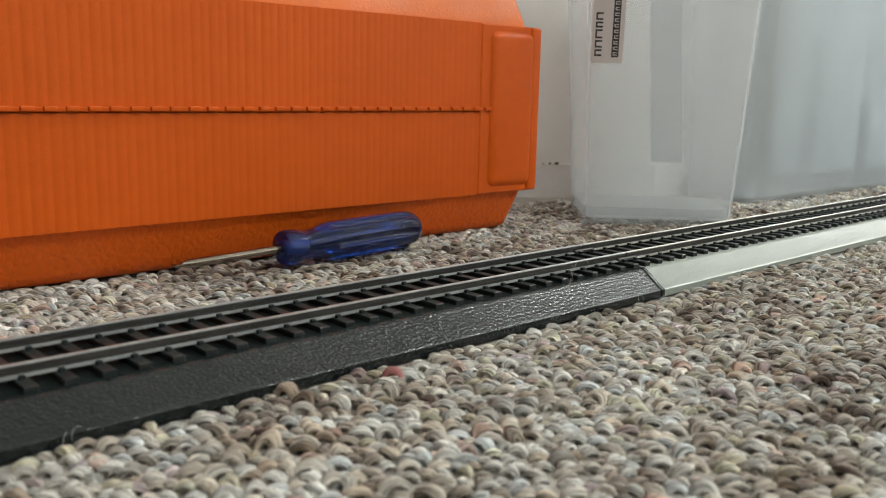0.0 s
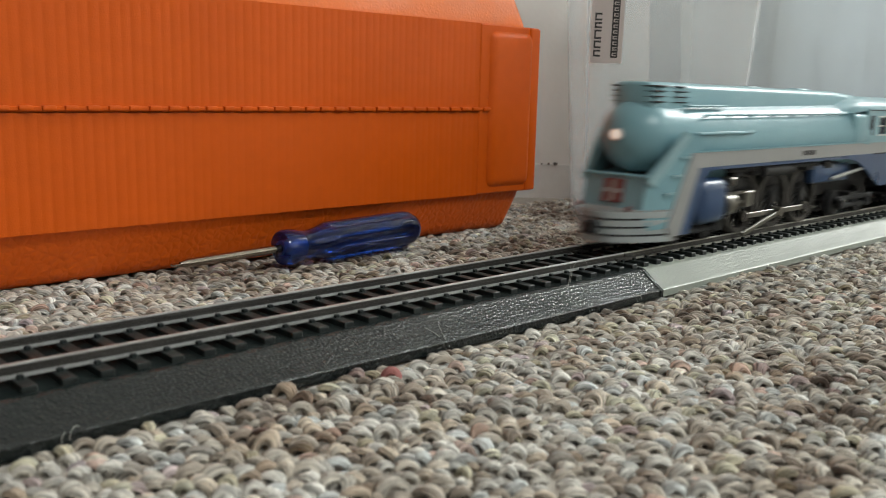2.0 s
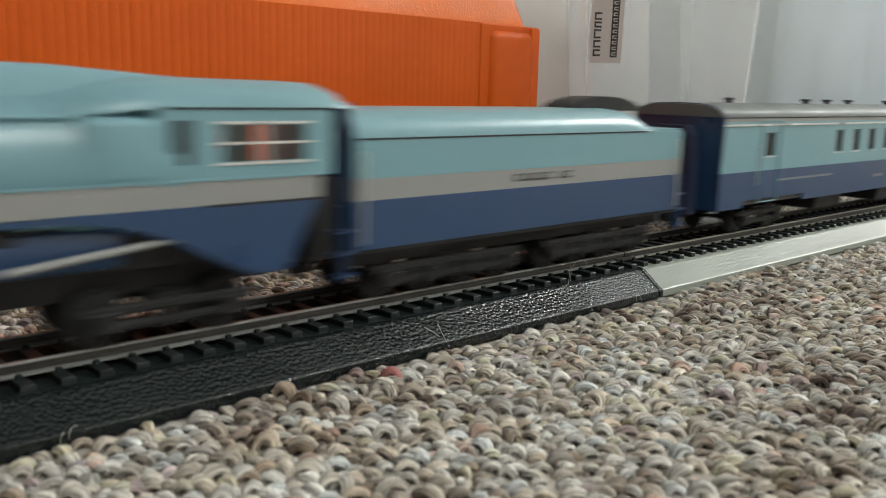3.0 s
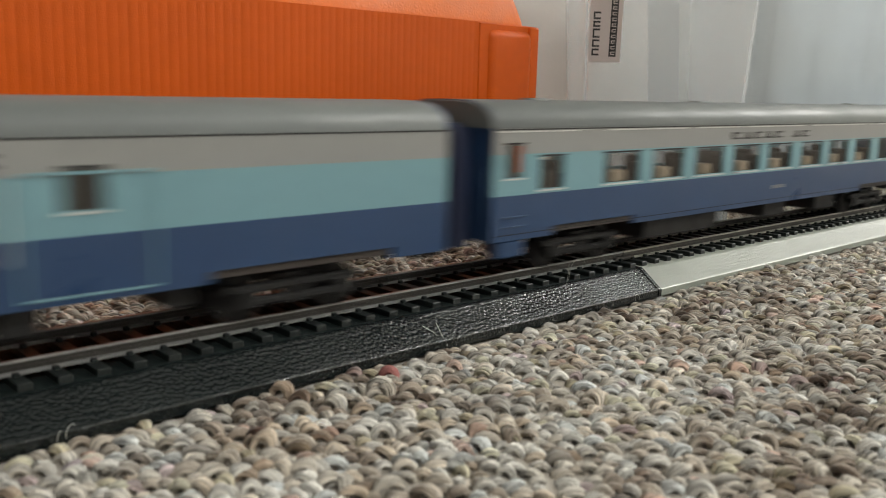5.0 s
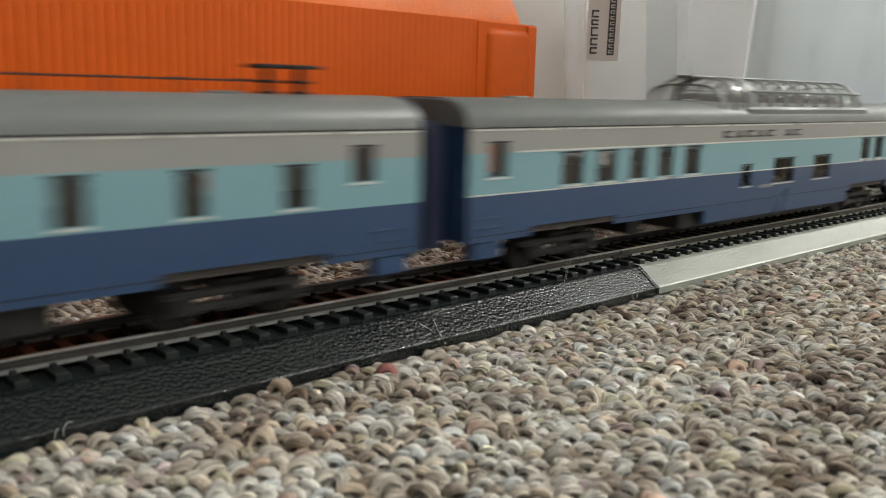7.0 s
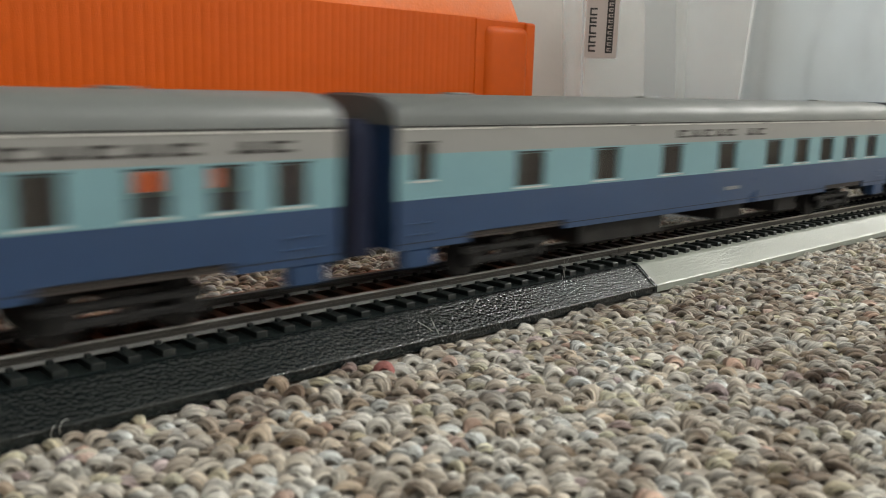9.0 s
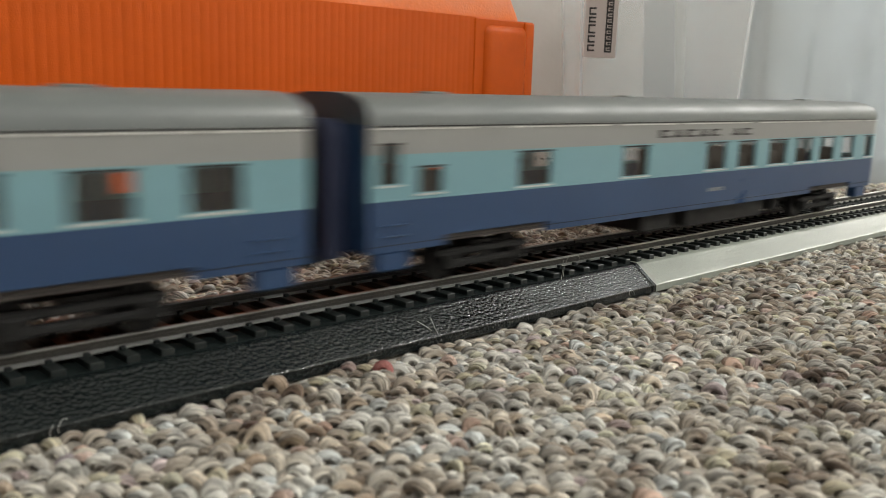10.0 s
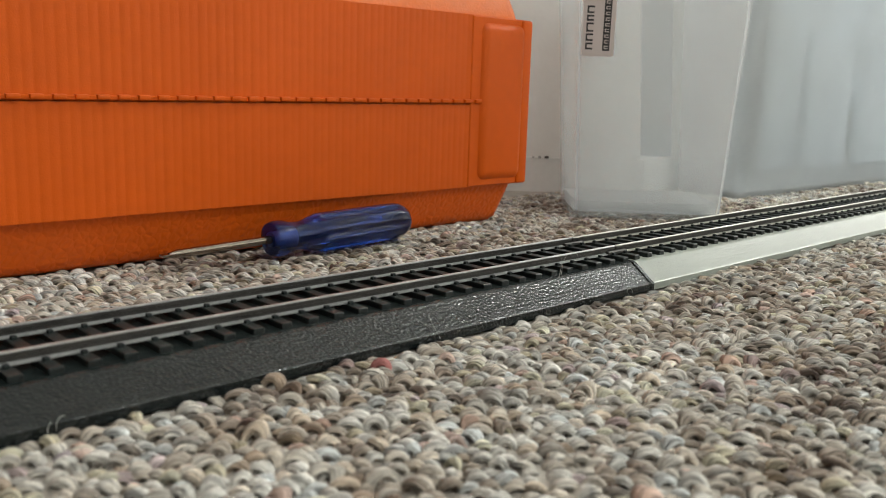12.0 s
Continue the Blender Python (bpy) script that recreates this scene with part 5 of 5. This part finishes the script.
def tender():
    """x = 0 at the front sheet."""
    v = thing("tender", "aqua, grey and blue model locomotive tender", "model tender", "locomotive and tender")
    L, W = 130.0, 17.0
    part("lower_side", box(0, L, -W, W, 13.8, 24.9), M_NAVY, v, "dark blue lower tank")
    part("stripe_band", box(0.2, L - 0.2, -W + 0.1, W - 0.1, 24.9, 29.8), M_GREY, v, "grey stripe")
    part("upper_side", box(0.1, L - 0.1, -W + 0.05, W - 0.05, 29.8, 38.6), M_AQUA, v, "aqua upper tank")
    prof = [(-16.95, 38.6), (-16.7, 40.0), (-15.6, 42.2), (-13.6, 43.8), (-10.5, 44.8), (-6, 45.2), (6, 45.2), (10.5, 44.8), (13.6, 43.8), (15.6, 42.2), (16.7, 40.0), (16.95, 38.6)]
    part("curved_top", loft([[(x, y, 38.6 + (z - 38.6) * f) for y, z in prof] for x, f in ((0, 1), (88, 1), (101, 1), (107, 0.86), (111, 0.55), (114, 0.05))]), M_AQUA, v, "rounded aqua tank top", 50)
    part("top_seam", box(0.5, 112, -W - 0.1, -W + 0.1, 38.4, 38.8), M_BLACK, v)
    bm = bmesh.new()
    rg = [(87 + 18 - 18 * math.cos(math.pi * i / 16), 44.4 + 4.3 * math.sin(math.pi * i / 16)) for i in range(17)]
    b2 = loft([[(x, -5, z) for x, z in rg], [(x, 5, z) for x, z in rg]])
    part("coal_hump", b2, M_BLACK, v, "black rounded hump on the tank top")
    bm.free()
    part("rear_deck", box(112, L - 0.3, -W + 0.8, W - 0.8, 38.5, 39.3), M_AQUA, v)
    part("front_sheet", box(-1.2, 0.2, -15, 15, 14, 46.5, bevel=0.5), M_NAVY, v)
    for x in (-4, L + 0.3):
        for y in (-16.5, 13.3):
            bm = box(x + 1.5, x + 2.1, y, y + 3.2, 7, 24)
            for z in (8, 13, 18):
                block(bm, x, x + 4, y, y + 3.2, z, z + 0.7)
            part("ladder", bm, M_NAVY, v)
    part("frame", box(2, L - 2, -11, 11, 9, 14), M_BLACK, v)
    part("sill", box(0, L, -16.6, 16.6, 12.8, 13.8), M_BLACK, v)
    add_truck(v, 34, (-21, -7, 7, 21), 4.8)
    add_truck(v, 95, (-21, -7, 7, 21), 4.8)
    coupler(v, 0, -1)
    coupler(v, L, 1)
    letters(v, 52, 76, 26.6, 28.6, -W + 0.1)
    for x in (2, L - 2):
        part("grab_iron", rod(bmesh.new(), (x, -W - 0.3, 15), (x, -W - 0.3, 36), 0.3, 6), M_TRIM, v)
    return v


LOCO, DRIVERS, RODS, DRIVER_R = locomotive()
CONSIST = [(LOCO, 0.0), (tender(), 201.0), (mail_car(), 355.0), (baggage_car(), 629.0), (coach(), 903.0), (diner(), 1213.0), (dome_car(), 1523.0),
           (duplex_car(), 1833.0), (sleeper(), 2143.0), (observation(), 2453.0)]


# ---- motion: the headlamp's place along the track, in mm ----
RUN = [(0, 833), (0.5, 685.5), (1.0, 536.6), (1.5, 387.1), (1.7, 327.4), (1.9, 267.2), (2.1, 205.5), (2.2, 174.2), (2.5, 79.0), (2.8, -17.5), (3.2, -148.5), (4.0, -411), (4.8, -674.6),
       (5.3, -840.6), (5.5, -902.7), (6.2, -1120.3), (7.2, -1432), (8.0, -1688), (8.8, -1947.2), (9.4, -2139.8), (10.2, -2393), (10.5, -2490.5), (10.8, -2586), (11.5, -2808), (12.0, -2966)]


def run_at(t):
    """Smooth place on RUN at time t (monotone cubic)."""
    ts, xs = [a for a, b in RUN], [b for a, b in RUN]
    i = max(0, min(len(ts) - 2, sum(1 for q in ts if q <= t) - 1))

    def slope(k):
        a, b = max(0, k - 1), min(len(ts) - 1, k + 1)
        return (xs[b] - xs[a]) / (ts[b] - ts[a])
    h = ts[i + 1] - ts[i]
    u = (t - ts[i]) / h
    return ((2 * u ** 3 - 3 * u ** 2 + 1) * xs[i] + (u ** 3 - 2 * u ** 2 + u) * h * slope(i) + (-2 * u ** 3 + 3 * u ** 2) * xs[i + 1] + (u ** 3 - u ** 2) * h * slope(i + 1))


def motions():
    times = [k * 0.2 for k in range(61)]
    for v, off in CONSIST:
        walk(v, [(t, pose((run_at(t) + off) * MM, 0, RAIL * MM)) for t in times])
    fine = [k / FPS for k in range(12 * FPS + 1)]
    turn = {t: -run_at(t) / DRIVER_R for t in fine}       # radians rolled
    crank = 5.2
    for w, x in DRIVERS:
        walk(w, [(t, pose(x * MM, 0, DRIVER_R * MM, 0, -math.degrees(turn[t]), 0)) for t in fine])
    for side, main in RODS:
        a, b = [], []
        for t in fine:
            cx, cz = crank * math.cos(turn[t]), crank * math.sin(turn[t])
            a.append((t, pose((89.0 + cx) * MM, 0, (DRIVER_R + cz) * MM)))
            b.append((t, pose((89.0 + cx) * MM, 0, (DRIVER_R + cz) * MM, 0, math.degrees(math.asin((DRIVER_R + cz - 12.6) / -28.0)) * -1, 0)))
        walk(side, a)
        walk(main, b)


motions()
